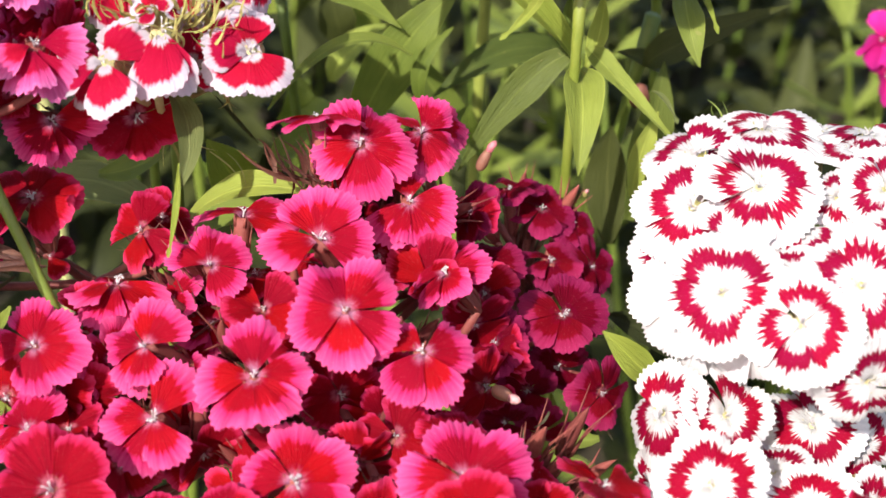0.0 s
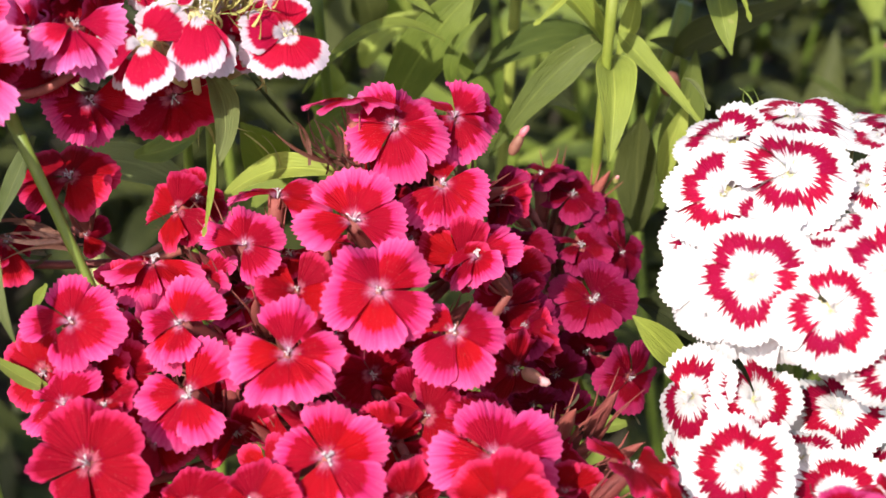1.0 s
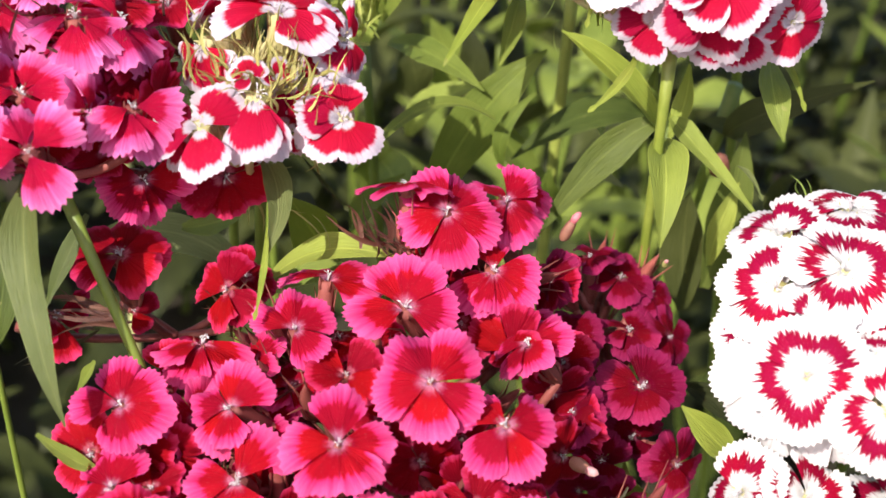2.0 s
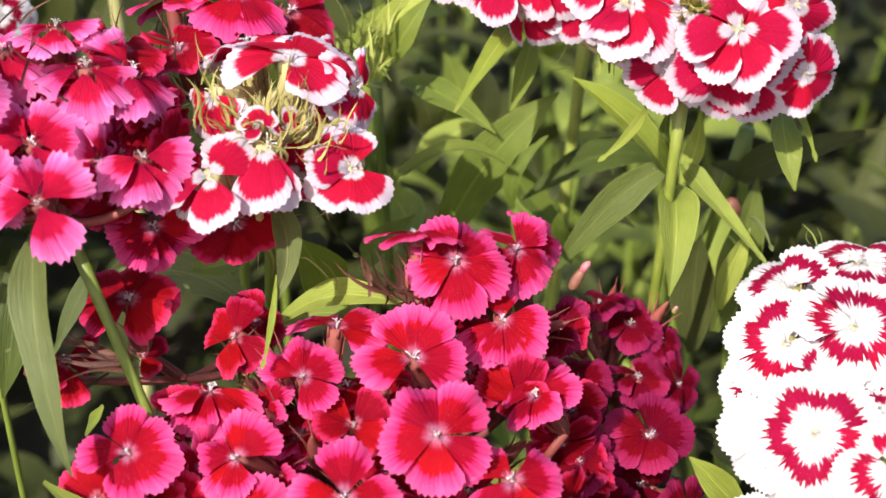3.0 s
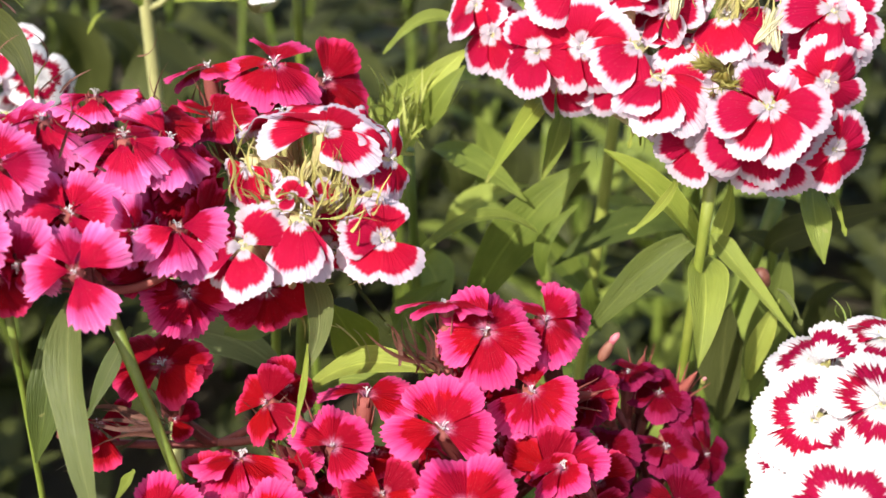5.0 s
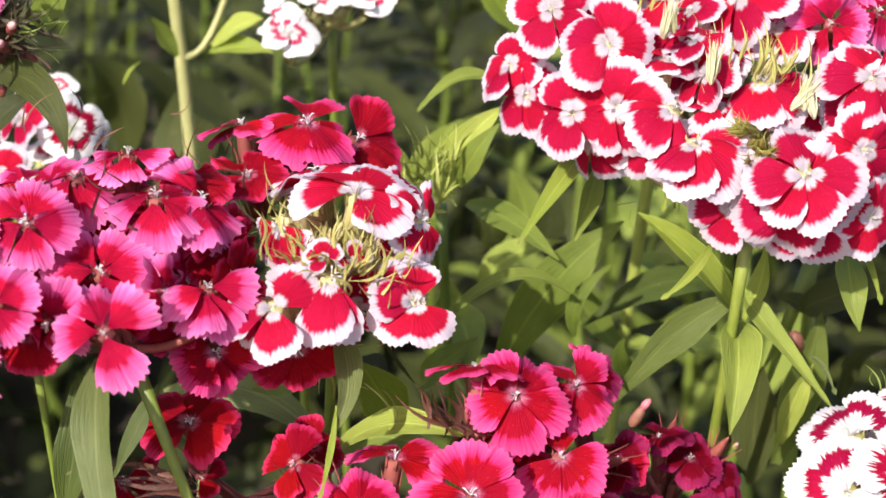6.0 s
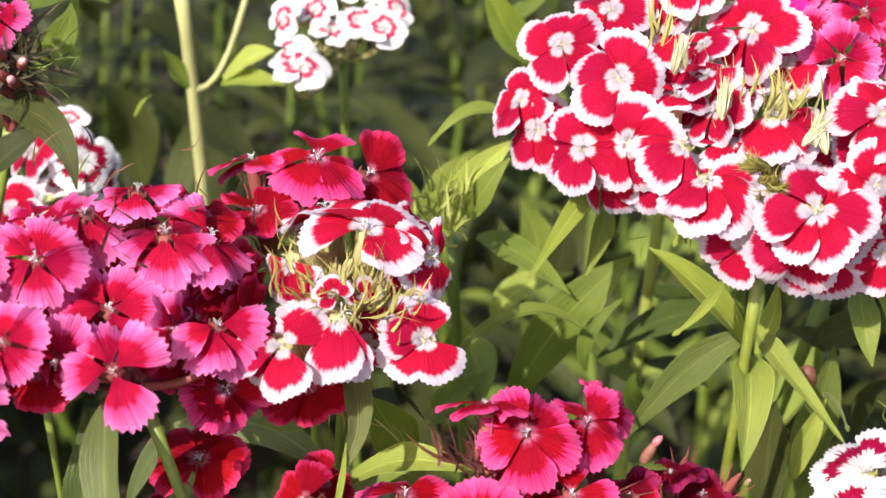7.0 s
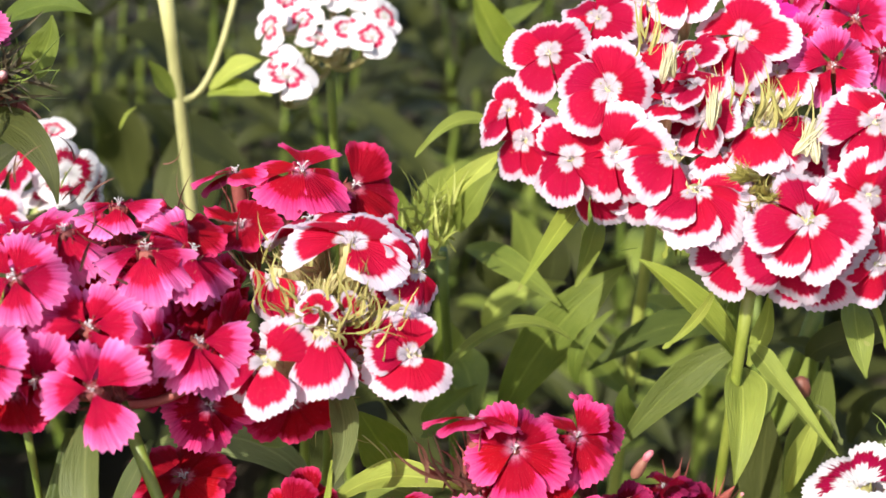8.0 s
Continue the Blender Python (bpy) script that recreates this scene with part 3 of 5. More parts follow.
floret(crimson_near, "crimson", (0.0179, 0.2445, 0.4339), (-0.52, -0.13, 0.85), -75, 0.0090)
floret(crimson_near, "cherry", (0.0180, 0.1855, 0.4253), (-0.05, -0.36, 0.93), 60, 0.0106)
floret(crimson_near, "crimson", (0.0185, 0.1998, 0.4224), (-0.00, -0.53, 0.85), (24, 176, -40, -112, 100), 0.0115)
floret(crimson_near, "cherry", (0.0184, 0.2190, 0.4153), (0.40, -0.08, 0.91), 20, 0.0083)
floret(crimson_near, "cherry", (0.0072, 0.2193, 0.4167), (0.14, -0.64, 0.76), (-12, -64, 58, 170), 0.0088)
floret(crimson_near, "cherry", (-0.0328, 0.1967, 0.4180), (-0.17, -0.42, 0.89), 180, 0.0084)
floret(crimson_near, "cherry", (-0.0219, 0.1952, 0.4192), (-0.45, -0.39, 0.80), 20, 0.0085)
floret(crimson_near, "cherry", (-0.0443, 0.2147, 0.4070), (0.50, -0.10, 0.86), 20, 0.0074)
bracts(crimson_near, (-0.0286, 0.2567, 0.4275), (0, -0.3, 1), 4, 0.011, "maroon", 101, 60, 0.006)
bracts(crimson_near, (-0.0321, 0.2274, 0.4042), (0, -0.6, 1), 7, 0.008, "maroon", 102, 75, 0.006)
bracts(crimson_near, (0.0037, 0.2341, 0.4085), (0.2, -0.6, 1), 9, 0.008, "maroon", 103, 75, 0.007)
bracts(crimson_near, (-0.0332, 0.2412, 0.4227), (0.5, -0.5, 0.6), 7, 0.008, "maroon", 104, 60, 0.005)
bracts(crimson_near, (-0.0057, 0.2709, 0.4398), (-0.2, -0.3, 1), 6, 0.0121, "maroon", 105, 50, 0.004)
bud(crimson_near, (0.0258, 0.2378, 0.4117), (0.72, -0.69, -0.02), 0.0047, 0.0013, "rosy", BUD_PINK)
bud(crimson_near, (0.0258, 0.2694, 0.4409), (0.49, 0.12, 0.86), 0.0051, 0.0011, "rosy", BUD_PINK)
closed_buds(crimson_near, (-0.0141, 0.2437, 0.4144), (0.0162, 0.0048, 0.0076), 26, "maroon", 106, 0.0107)
closed_buds(crimson_near, (-0.0423, 0.2317, 0.4094), (0.0107, 0.0039, 0.0075), 16, "maroon", 107, 0.0107)
closed_buds(crimson_near, (-0.0015, 0.2285, 0.4093), (0.0126, 0.0039, 0.0047), 18, "maroon", 108, 0.0107)
closed_buds(crimson_near, (-0.0242, 0.2556, 0.4278), (0.0087, 0.0032, 0.0033), 10, "maroon", 109, 0.0107)
closed_buds(crimson_near, (0.0282, 0.2220, 0.4045), (0.0083, 0.0039, 0.0042), 10, "maroon", 110, 0.0107)
floret(crimson_near, "cherry", (0.0247, 0.2448, 0.4072), (0.59, -0.80, 0.09), 20, 0.0092)
floret(crimson_near, "cherry", (0.0049, 0.2303, 0.4114), (0.23, -0.97, -0.15), -60, 0.0088)
floret(crimson_near, "cherry", (0.0232, 0.2519, 0.4170), (0.29, -0.95, -0.11), 40, 0.0088)
floret(crimson_near, "cherry", (-0.0311, 0.2338, 0.4176), (0.87, -0.48, 0.12), -30, 0.0084)
floret(crimson_near, "cherry", (-0.0174, 0.2538, 0.4299), (-0.07, 0.03, 0.99), 150, 0.0086)
floret(crimson_near, "cherry", (0.0297, 0.2163, 0.4078), (0.40, -0.02, 0.91), 150, 0.0071)
bud(crimson_near, (0.0495, 0.2901, 0.4213), (0.1, -0.5, 0.8), 0.002, 0.0006, "green", BUD_PINK)
closed_buds(crimson_near, (0.0074, 0.2759, 0.4349), (0.0068, 0.0064, 0.0045), 12, "maroon", 111, 0.0107)
floret(crimson_near, "cherry", (-0.0480, 0.2309, 0.4208), (-0.38, -0.93, 0.00), 40, 0.0088, 8)
floret(crimson_near, "cherry", (-0.0416, 0.2203, 0.4131), (-0.15, -0.99, -0.02), 100, 0.0087, 8)
floret(crimson_near, "cherry", (-0.0274, 0.2237, 0.4115), (0.17, -0.98, -0.13), 60, 0.0091, 8)
floret(crimson_near, "cherry", (-0.0491, 0.2468, 0.4268), (-0.57, -0.32, 0.76), 20, 0.0082, 8)
floret(crimson_near, "crimson", (-0.0317, 0.2376, 0.4200), (-0.67, -0.71, 0.23), 80, 0.0085, 8)
floret(crimson_near, "crimson", (-0.0265, 0.2453, 0.4245), (-0.28, -0.18, 0.94), 30, 0.0090, 8)
floret(crimson_near, "cherry", (-0.0090, 0.2378, 0.4223), (-0.26, -0.95, -0.20), 10, 0.0084, 8)
floret(crimson_near, "cherry", (-0.0204, 0.2243, 0.4163), (-0.44, -0.90, 0.00), 150, 0.0090, 8)
floret(crimson_near, "cherry", (-0.0025, 0.2310, 0.4179), (-0.01, -0.99, -0.15), 70, 0.0093, 8)
floret(crimson_near, "cherry", (0.0052, 0.2558, 0.4311), (0.41, -0.23, 0.88), 40, 0.0091, 8)
floret(crimson_near, "cherry", (0.0054, 0.2359, 0.4188), (-0.29, -0.94, -0.19), 0, 0.0084, 8)
floret(crimson_near, "cherry", (0.0003, 0.2159, 0.4140), (0.10, -0.99, -0.05), 30, 0.0084, 8)
floret(crimson_near, "cherry", (-0.0198, 0.2076, 0.4134), (-0.61, -0.72, 0.33), 80, 0.0083, 8)
floret(crimson_near, "cherry", (0.0034, 0.1998, 0.4146), (-0.01, -1.00, 0.05), 20, 0.0088, 8)
floret(crimson_near, "cherry", (-0.0110, 0.2534, 0.4284), (-0.21, -0.07, 0.97), 60, 0.0082, 8)
floret(crimson_near, "crimson", (-0.0335, 0.2498, 0.4270), (-0.63, -0.26, 0.73), 100, 0.0082, 8)
floret(crimson_near, "cherry", (0.0113, 0.2308, 0.4145), (0.31, -0.95, -0.08), 90, 0.0090, 8)
floret(crimson_near, "crimson", (0.0174, 0.2622, 0.4265), (0.27, -0.18, 0.95), 10, 0.0084, 8)
floret(crimson_near, "cherry", (0.0033, 0.2631, 0.4339), (0.05, -0.02, 1.00), 60, 0.0088, 8)
floret(crimson_near, "cherry", (-0.0031, 0.2684, 0.4368), (-0.71, -0.22, 0.67), 20, 0.0084, 8)
floret(crimson_near, "cherry", (-0.0532, 0.2316, 0.4207), (-0.60, -0.53, 0.60), 0, 0.0084, 8)
floret(crimson_near, "cherry", (-0.0615, 0.2291, 0.4231), (-0.50, -0.80, 0.33), 30, 0.0088, 8)
floret(crimson_near, "cherry", (-0.0502, 0.2231, 0.4192), (-0.26, -0.06, 0.97), 60, 0.0082, 8)
floret(crimson_near, "cherry", (0.0304, 0.2026, 0.4117), (-0.01, -0.07, 1.00), 30, 0.0082, 8)
floret(crimson_near, "cherry", (0.0327, 0.1967, 0.4103), (-0.36, -0.17, 0.91), 70, 0.0077, 8)
leaf(crimson_near, (-0.0705, 0.2279, 0.4282), (-0.0641, 0.2264, 0.4233), (-0.0593, 0.2261, 0.4211), 0.0032, "green", fold=0.35)

crimson_low = plant("crimson sweet william with pink-edged petals, beside the white one", (0.0473, 0.2094, 0.3699), (0.0378, 0.2701, 0.0000), 0.0013, (0, 0), "maroon", STEM_GREEN)
floret(crimson_low, "cherry", (0.0416, 0.1995, 0.4198), (0.63, 0.02, 0.78), 170, 0.0095)
floret(crimson_low, "crimson", (0.0372, 0.1867, 0.4190), (0.03, -0.01, 1.00), 90, 0.0078)
floret(crimson_low, "cherry", (0.0471, 0.1866, 0.4208), (0.32, -0.09, 0.94), 150, 0.0069)
floret(crimson_low, "crimson", (0.0689, 0.1705, 0.4337), (-0.22, -0.20, 0.96), 90, 0.0068)
floret(crimson_low, "cherry", (0.0762, 0.1728, 0.4340), (-0.03, -0.08, 1.00), 70, 0.0061)
floret(crimson_low, "crimson", (0.0727, 0.1657, 0.4347), (-0.20, -0.28, 0.94), 20, 0.0068)
bracts(crimson_low, (0.0355, 0.2133, 0.4100), (0, -0.5, 1), 6, 0.0075, "dark", 112, 70, 0.006)

# the sun reaches this head; its shade comes from the darkened petals
crimson_shaded = plant("crimson sweet william with purple-pink petal edges, shade put into petal colour", (0.0366, 0.2854, 0.3858), (0.0468, 0.3469, 0.0000), 0.0013, (0, 0), "maroon", STEM_GREEN)
floret(crimson_shaded, "maroon", (0.0276, 0.2704, 0.4183), (0.04, -0.43, 0.91), 80, 0.0091)
floret(crimson_shaded, "maroon", (0.0416, 0.2603, 0.4119), (0.12, -0.51, 0.85), 70, 0.0097)
floret(crimson_shaded, "maroon", (0.0272, 0.2530, 0.4112), (-0.05, -0.52, 0.85), 50, 0.0077)
floret(crimson_shaded, "maroon", (0.0411, 0.2775, 0.4135), (0.11, 0.04, 0.99), -90, 0.0074)
floret(crimson_shaded, "maroon", (0.0335, 0.2895, 0.4243), (-0.01, 0.19, 0.99), 0, 0.0082)
floret(crimson_shaded, "maroon", (0.0403, 0.2892, 0.4190), (0.26, -0.35, 0.89), -20, 0.0078)
floret(crimson_shaded, "maroon", (0.0246, 0.2769, 0.4274), (-0.69, -0.29, 0.67), 0, 0.0067)
floret(crimson_shaded, "maroon", (0.0500, 0.2812, 0.4092), (0.64, -0.45, 0.62), -60, 0.0073)
floret(crimson_shaded, "maroon", (0.0469, 0.2893, 0.4146), (0.49, -0.25, 0.83), -40, 0.0071)
floret(crimson_shaded, "maroon", (0.0343, 0.2588, 0.3947), (0.08, -0.98, 0.14), 0, 0.0072)
floret(crimson_shaded, "maroon", (0.0496, 0.2593, 0.3927), (0.44, -0.87, 0.22), 120, 0.0082)
floret(crimson_shaded, "cherry", (0.0282, 0.2533, 0.4082), (-0.60, -0.73, 0.32), 0, 0.0081)
floret(crimson_shaded, "maroon", (0.0415, 0.2661, 0.3948), (-0.11, -0.99, 0.01), 10, 0.0076)
floret(crimson_shaded, "maroon", (0.0291, 0.2529, 0.3917), (-0.19, -0.98, -0.03), 30, 0.0064)
floret(crimson_shaded, "maroon", (0.0372, 0.2584, 0.3839), (0.15, -0.99, -0.08), 60, 0.0071)
floret(crimson_shaded, "cherry", (0.0261, 0.2628, 0.4162), (-0.58, -0.42, 0.69), 30, 0.0079)
floret(crimson_shaded, "cherry", (0.0250, 0.2769, 0.4263), (-0.50, -0.22, 0.84), 30, 0.0076)
bracts(crimson_shaded, (0.0464, 0.2668, 0.3857), (0.3, -0.5, 0.8), 9, 0.0070, "dark", 113, 70, 0.005)
closed_buds(crimson_shaded, (0.0371, 0.2959, 0.3998), (0.0076, 0.0064, 0.0102), 22, "maroon", 114, 0.0107)
leaf(crimson_shaded, (0.0594, 0.2461, 0.4029), (0.0535, 0.2451, 0.4110), (0.0476, 0.2466, 0.4172), 0.0068, "lime", (0.3, -0.7, 0.6), fold=0.15)
leaf(crimson_shaded, (0.0672, 0.2692, 0.3924), (0.0605, 0.2738, 0.3970), (0.0533, 0.2822, 0.3960), 0.0072, "deep_shaded", fold=0.35)
leaf(crimson_shaded, (0.0497, 0.2615, 0.3786), (0.0427, 0.2631, 0.3793), (0.0402, 0.2685, 0.3859), 0.0060, "green", fold=0.35)

white_upper = plant("white sweet william with ragged red rings, dense rounded head", (0.0894, 0.2745, 0.3975), (0.0992, 0.3461, 0.0000), 0.0013, (0, 0), "green", STEM_GREEN)
floret(white_upper, "ring", (0.0740, 0.2404, 0.4516), (0.01, -0.32, 0.95), 90, 0.0122)
floret(white_upper, "ring", (0.0799, 0.2634, 0.4506), (0.05, 0.01, 1.00), 90, 0.0124)
floret(white_upper, "ring", (0.0873, 0.2186, 0.4440), (-0.01, -0.70, 0.71), 80, 0.0116)
floret(white_upper, "ring", (0.0759, 0.2124, 0.4413), (-0.20, -0.61, 0.76), (178, 236, 294, 350, 80), 0.0111)
floret(white_upper, "ring", (0.0679, 0.2332, 0.4459), (-0.10, -0.54, 0.84), (-20, 40, 215, 120), 0.0071)
floret(white_upper, "ring", (0.0643, 0.2222, 0.4417), (-0.26, -0.68, 0.69), 34, 0.0119)
floret(white_upper, "ring", (0.0625, 0.2422, 0.4468), (-0.30, -0.48, 0.83), (205, 150, 95, 255, 320), 0.0120)
floret(white_upper, "ring", (0.0654, 0.2561, 0.4495), (-0.28, -0.20, 0.94), (205, 150, 100, 50, 260), 0.0112)
floret(white_upper, "plain", (0.0597, 0.2313, 0.4346), (-0.36, -0.71, 0.60), (170, 215, 130, 250), 0.0107)
floret(white_upper, "ring", (0.0612, 0.2421, 0.4367), (-0.41, -0.59, 0.70), (150, 190, 225, 100), 0.0114)
floret(white_upper, "ring", (0.0813, 0.2362, 0.4450), (0.01, -0.45, 0.89), (-95, -48, -150), 0.0081)
floret(white_upper, "ring", (0.0893, 0.2447, 0.4459), (-0.17, -0.28, 0.95), -90, 0.0074)
floret(white_upper, "ring", (0.0973, 0.2418, 0.4487), (0.24, -0.58, 0.78), 70, 0.0088)
floret(white_upper, "ring", (0.1000, 0.2634, 0.4479), (0.10, 0.10, 0.99), 90, 0.0103)
floret(white_upper, "ring", (0.0957, 0.2574, 0.4481), (0.07, -0.02, 1.00), 60, 0.0088)
floret(white_upper, "ring", (0.0770, 0.2264, 0.4419), (-0.26, -0.29, 0.92), 40, 0.0074)
floret(white_upper, "ring", (0.0744, 0.2757, 0.4415), (-0.31, 0.27, 0.91), 90, 0.0098)
floret(white_upper, "ring", (0.0646, 0.2717, 0.4374), (-0.70, 0.12, 0.71), 90, 0.0083)
floret(white_upper, "plain", (0.0624, 0.2269, 0.4302), (-0.53, -0.83, 0.20), (230, 280, 180), 0.0094)
floret(white_upper, "plain", (0.0706, 0.2224, 0.4293), (-0.23, -0.97, 0.05), (220, 270, 320), 0.0088)
floret(white_upper, "ring", (0.0873, 0.2089, 0.4304), (-0.02, -1.00, -0.05), 90, 0.0099)
floret(white_upper, "plain", (0.0833, 0.2154, 0.4294), (-0.20, -0.98, -0.08), (220, 270, 320), 0.0090)
floret(white_upper, "ring", (0.0934, 0.2744, 0.4433), (0.04, 0.16, 0.98), 10, 0.0098)
floret(white_upper, "ring", (0.0995, 0.2302, 0.4440), (0.16, -0.69, 0.71), 10, 0.0098)
bracts(white_upper, (0.0769, 0.2284, 0.4359), (0, -0.7, 0.7), 6, 0.0077, "green", 115, 50, 0.003)
bracts(white_upper, (0.0777, 0.2879, 0.4397), (-0.2, 0, 1), 3, 0.0077, "leafy", 116, 30, 0.002)

white_lower = plant("white sweet william with dark red rings, small lower head", (0.0732, 0.2297, 0.3781), (0.0635, 0.3007, 0.0000), 0.0013, (0, 0), "green", STEM_GREEN)
floret(white_lower, "darkring", (0.0548, 0.2218, 0.4166), (-0.76, -0.41, 0.51), 95, 0.0105)
floret(white_lower, "darkring", (0.0659, 0.2183, 0.4180), (0.31, -0.57, 0.76), 70, 0.0100)
floret(white_lower, "darkring", (0.0600, 0.2018, 0.4167), (-0.17, -0.57, 0.81), 85, 0.0105)
floret(white_lower, "darkring", (0.0843, 0.2275, 0.4071), (-0.11, -0.41, 0.91), 60, 0.0106)
floret(white_lower, "darkring", (0.0783, 0.2053, 0.4067), (-0.19, -0.34, 0.93), 80, 0.0100)
floret(white_lower, "darkring", (0.0937, 0.2268, 0.4023), (0.31, -0.91, 0.29), 40, 0.0094)
floret(white_lower, "darkring", (0.0537, 0.2174, 0.4034), (-0.83, -0.48, 0.29), 40, 0.0079)
floret(white_lower, "darkring", (0.0744, 0.2154, 0.4069), (-0.13, -0.17, 0.98), 20, 0.0083)
floret(white_lower, "darkring", (0.0608, 0.2198, 0.3905), (-0.50, -0.87, -0.02), 20, 0.0086)
floret(white_lower, "darkring", (0.0929, 0.2154, 0.3963), (0.08, -0.99, 0.11), 20, 0.0086)
bracts(white_lower, (0.0707, 0.2095, 0.3989), (0, -0.5, 0.8), 8, 0.0088, "maroon", 117, 60, 0.004)

pink_left = plant("rose pink sweet william with red hearts and deeply toothed petals", (-0.0665, 0.2532, 0.4672), (0.1004, 0.1197, 0.0000), 0.00112, (0, 0), "maroon", STEM_GREEN)
floret(pink_left, "pink", (-0.0662, 0.2377, 0.4800), (0.07, -0.70, 0.71), (116, 40, 186, -64), 0.0104)
floret(pink_left, "pink", (-0.0694, 0.2504, 0.4846), (0.04, -0.53, 0.85), (72, 138, 8, 196, -60), 0.0107)
floret(pink_left, "pink", (-0.0813, 0.2515, 0.4935), (0.10, -0.57, 0.81), 70, 0.0098)
floret(pink_left, "pink", (-0.0837, 0.2359, 0.4864), (-0.12, -0.81, 0.57), 20, 0.0086)
floret(pink_left, "pink", (-0.0771, 0.2424, 0.4786), (-0.08, -0.99, -0.03), -80, 0.0093)
floret(pink_left, "pink", (-0.0584, 0.2509, 0.4805), (0.90, -0.36, 0.24), 80, 0.0079)
floret(pink_left, "pink", (-0.0613, 0.2640, 0.4927), (0.19, -0.16, 0.97), -90, 0.0108, -20)
floret(pink_left, "pink", (-0.0543, 0.2676, 0.4900), (0.49, -0.15, 0.86), -70, 0.0113, -18)
floret(pink_left, "pink", (-0.0514, 0.2539, 0.4795), (0.19, -0.38, 0.91), (-62, -95, -140, 10), 0.0097)
floret(pink_left, "pink", (-0.0768, 0.2673, 0.4945), (0.01, -0.16, 0.99), -60, 0.0102, -15)
floret(pink_left, "pink", (-0.0690, 0.2767, 0.4949), (0.06, 0.15, 0.99), -90, 0.0096, -8)
floret(pink_left, "cherry", (-0.0573, 0.2770, 0.4899), (0.37, 0.12, 0.92), -30, 0.0090)
floret(pink_left, "pink", (-0.0845, 0.2727, 0.4896), (-0.20, -0.03, 0.98), -30, 0.0095)
floret(pink_left, "crimson", (-0.0534, 0.2652, 0.4589), (0.10, -0.90, 0.42), (-55, -122, 178, 5, -90), 0.0102)
floret(pink_left, "cherry", (-0.0391, 0.2737, 0.4545), (0.20, -0.96, 0.18), -90, 0.0105)
floret(pink_left, "cherry", (-0.0774, 0.2649, 0.4839), (-0.17, -0.39, 0.90), 10, 0.0089)
floret(pink_left, "pink", (-0.0682, 0.2703, 0.4823), (0.14, -0.18, 0.97), 40, 0.0090)
floret(pink_left, "cherry", (-0.0593, 0.2695, 0.4799), (0.70, -0.20, 0.69), -70, 0.0089)
floret(pink_left, "pink", (-0.0861, 0.2546, 0.4831), (-0.27, -0.92, 0.30), 60, 0.0085)
floret(pink_left, "cherry", (-0.0755, 0.2534, 0.4753), (-0.41, -0.83, 0.37), 100, 0.0087)
floret(pink_left, "cherry", (-0.0587, 0.2606, 0.4676), (0.69, -0.72, -0.07), -100, 0.0084)
floret(pink_left, "cherry", (-0.0509, 0.2752, 0.4776), (0.81, -0.31, 0.49), -80, 0.0091)
floret(pink_left, "cherry", (-0.0743, 0.2774, 0.4861), (0.04, -0.05, 1.00), -50, 0.0092)
floret(pink_left, "pink", (-0.0896, 0.2770, 0.4879), (-0.27, -0.19, 0.94), 10, 0.0090)
floret(pink_left, "cherry", (-0.0672, 0.2588, 0.4685), (0.80, -0.60, -0.06), -60, 0.0081)
floret(pink_left, "pink", (-0.0933, 0.2475, 0.4943), (-0.08, -0.58, 0.82), 20, 0.0093)
floret(pink_left, "pink", (-0.0918, 0.2365, 0.4751), (-0.32, -0.89, 0.31), 20, 0.0089)
floret(pink_left, "pink", (-0.0809, 0.2557, 0.4820), (-0.32, -0.62, 0.72), 0, 0.0085, 6)
floret(pink_left, "pink", (-0.0653, 0.2631, 0.4804), (0.71, -0.18, 0.68), 30, 0.0081, 6)
floret(pink_left, "cherry", (-0.0626, 0.2688, 0.4832), (0.38, -0.07, 0.92), -60, 0.0089, 6)
floret(pink_left, "cherry", (-0.0524, 0.2691, 0.4796), (0.82, -0.31, 0.49), -100, 0.0095, 6)
floret(pink_left, "cherry", (-0.0492, 0.2665, 0.4740), (0.82, -0.57, 0.04), -60, 0.0089, 6)
floret(pink_left, "cherry", (-0.0679, 0.2557, 0.4752), (0.30, -0.94, -0.20), 10, 0.0087, 6)
floret(pink_left, "cherry", (-0.0829, 0.2463, 0.4737), (-0.16, -0.98, 0.04), 40, 0.0086, 6)
floret(pink_left, "pink", (-0.0573, 0.2626, 0.4761), (0.89, -0.45, 0.12), -40, 0.0086, 6)
bracts(pink_left, (-0.0711, 0.2694, 0.4886), (0, -0.4, 1), 9, 0.0088, "maroon", 118, 60, 0.006)
bracts(pink_left, (-0.0615, 0.2804, 0.4854), (0, -0.3, 1), 14, 0.0099, "maroon", 119, 60, 0.006)
bracts(pink_left, (-0.0783, 0.2856, 0.4910), (0, -0.1, 1), 8, 0.0077, "maroon", 122, 60, 0.01)
closed_buds(pink_left, (-0.0723, 0.2757, 0.4755), (0.0132, 0.0048, 0.0096), 18, "maroon", 123, 0.0107)

pink_left_back = plant("rose pink sweet william stalk, mostly hidden", (-0.0820, 0.2473, 0.4701), (-0.1050, 0.3300, 0.0000), 0.0007, (0, 0), "maroon", STEM_GREEN)
floret(pink_left_back, "pink", (-0.0939, 0.2675, 0.4675), (-0.53, -0.73, 0.43), 20, 0.0076)

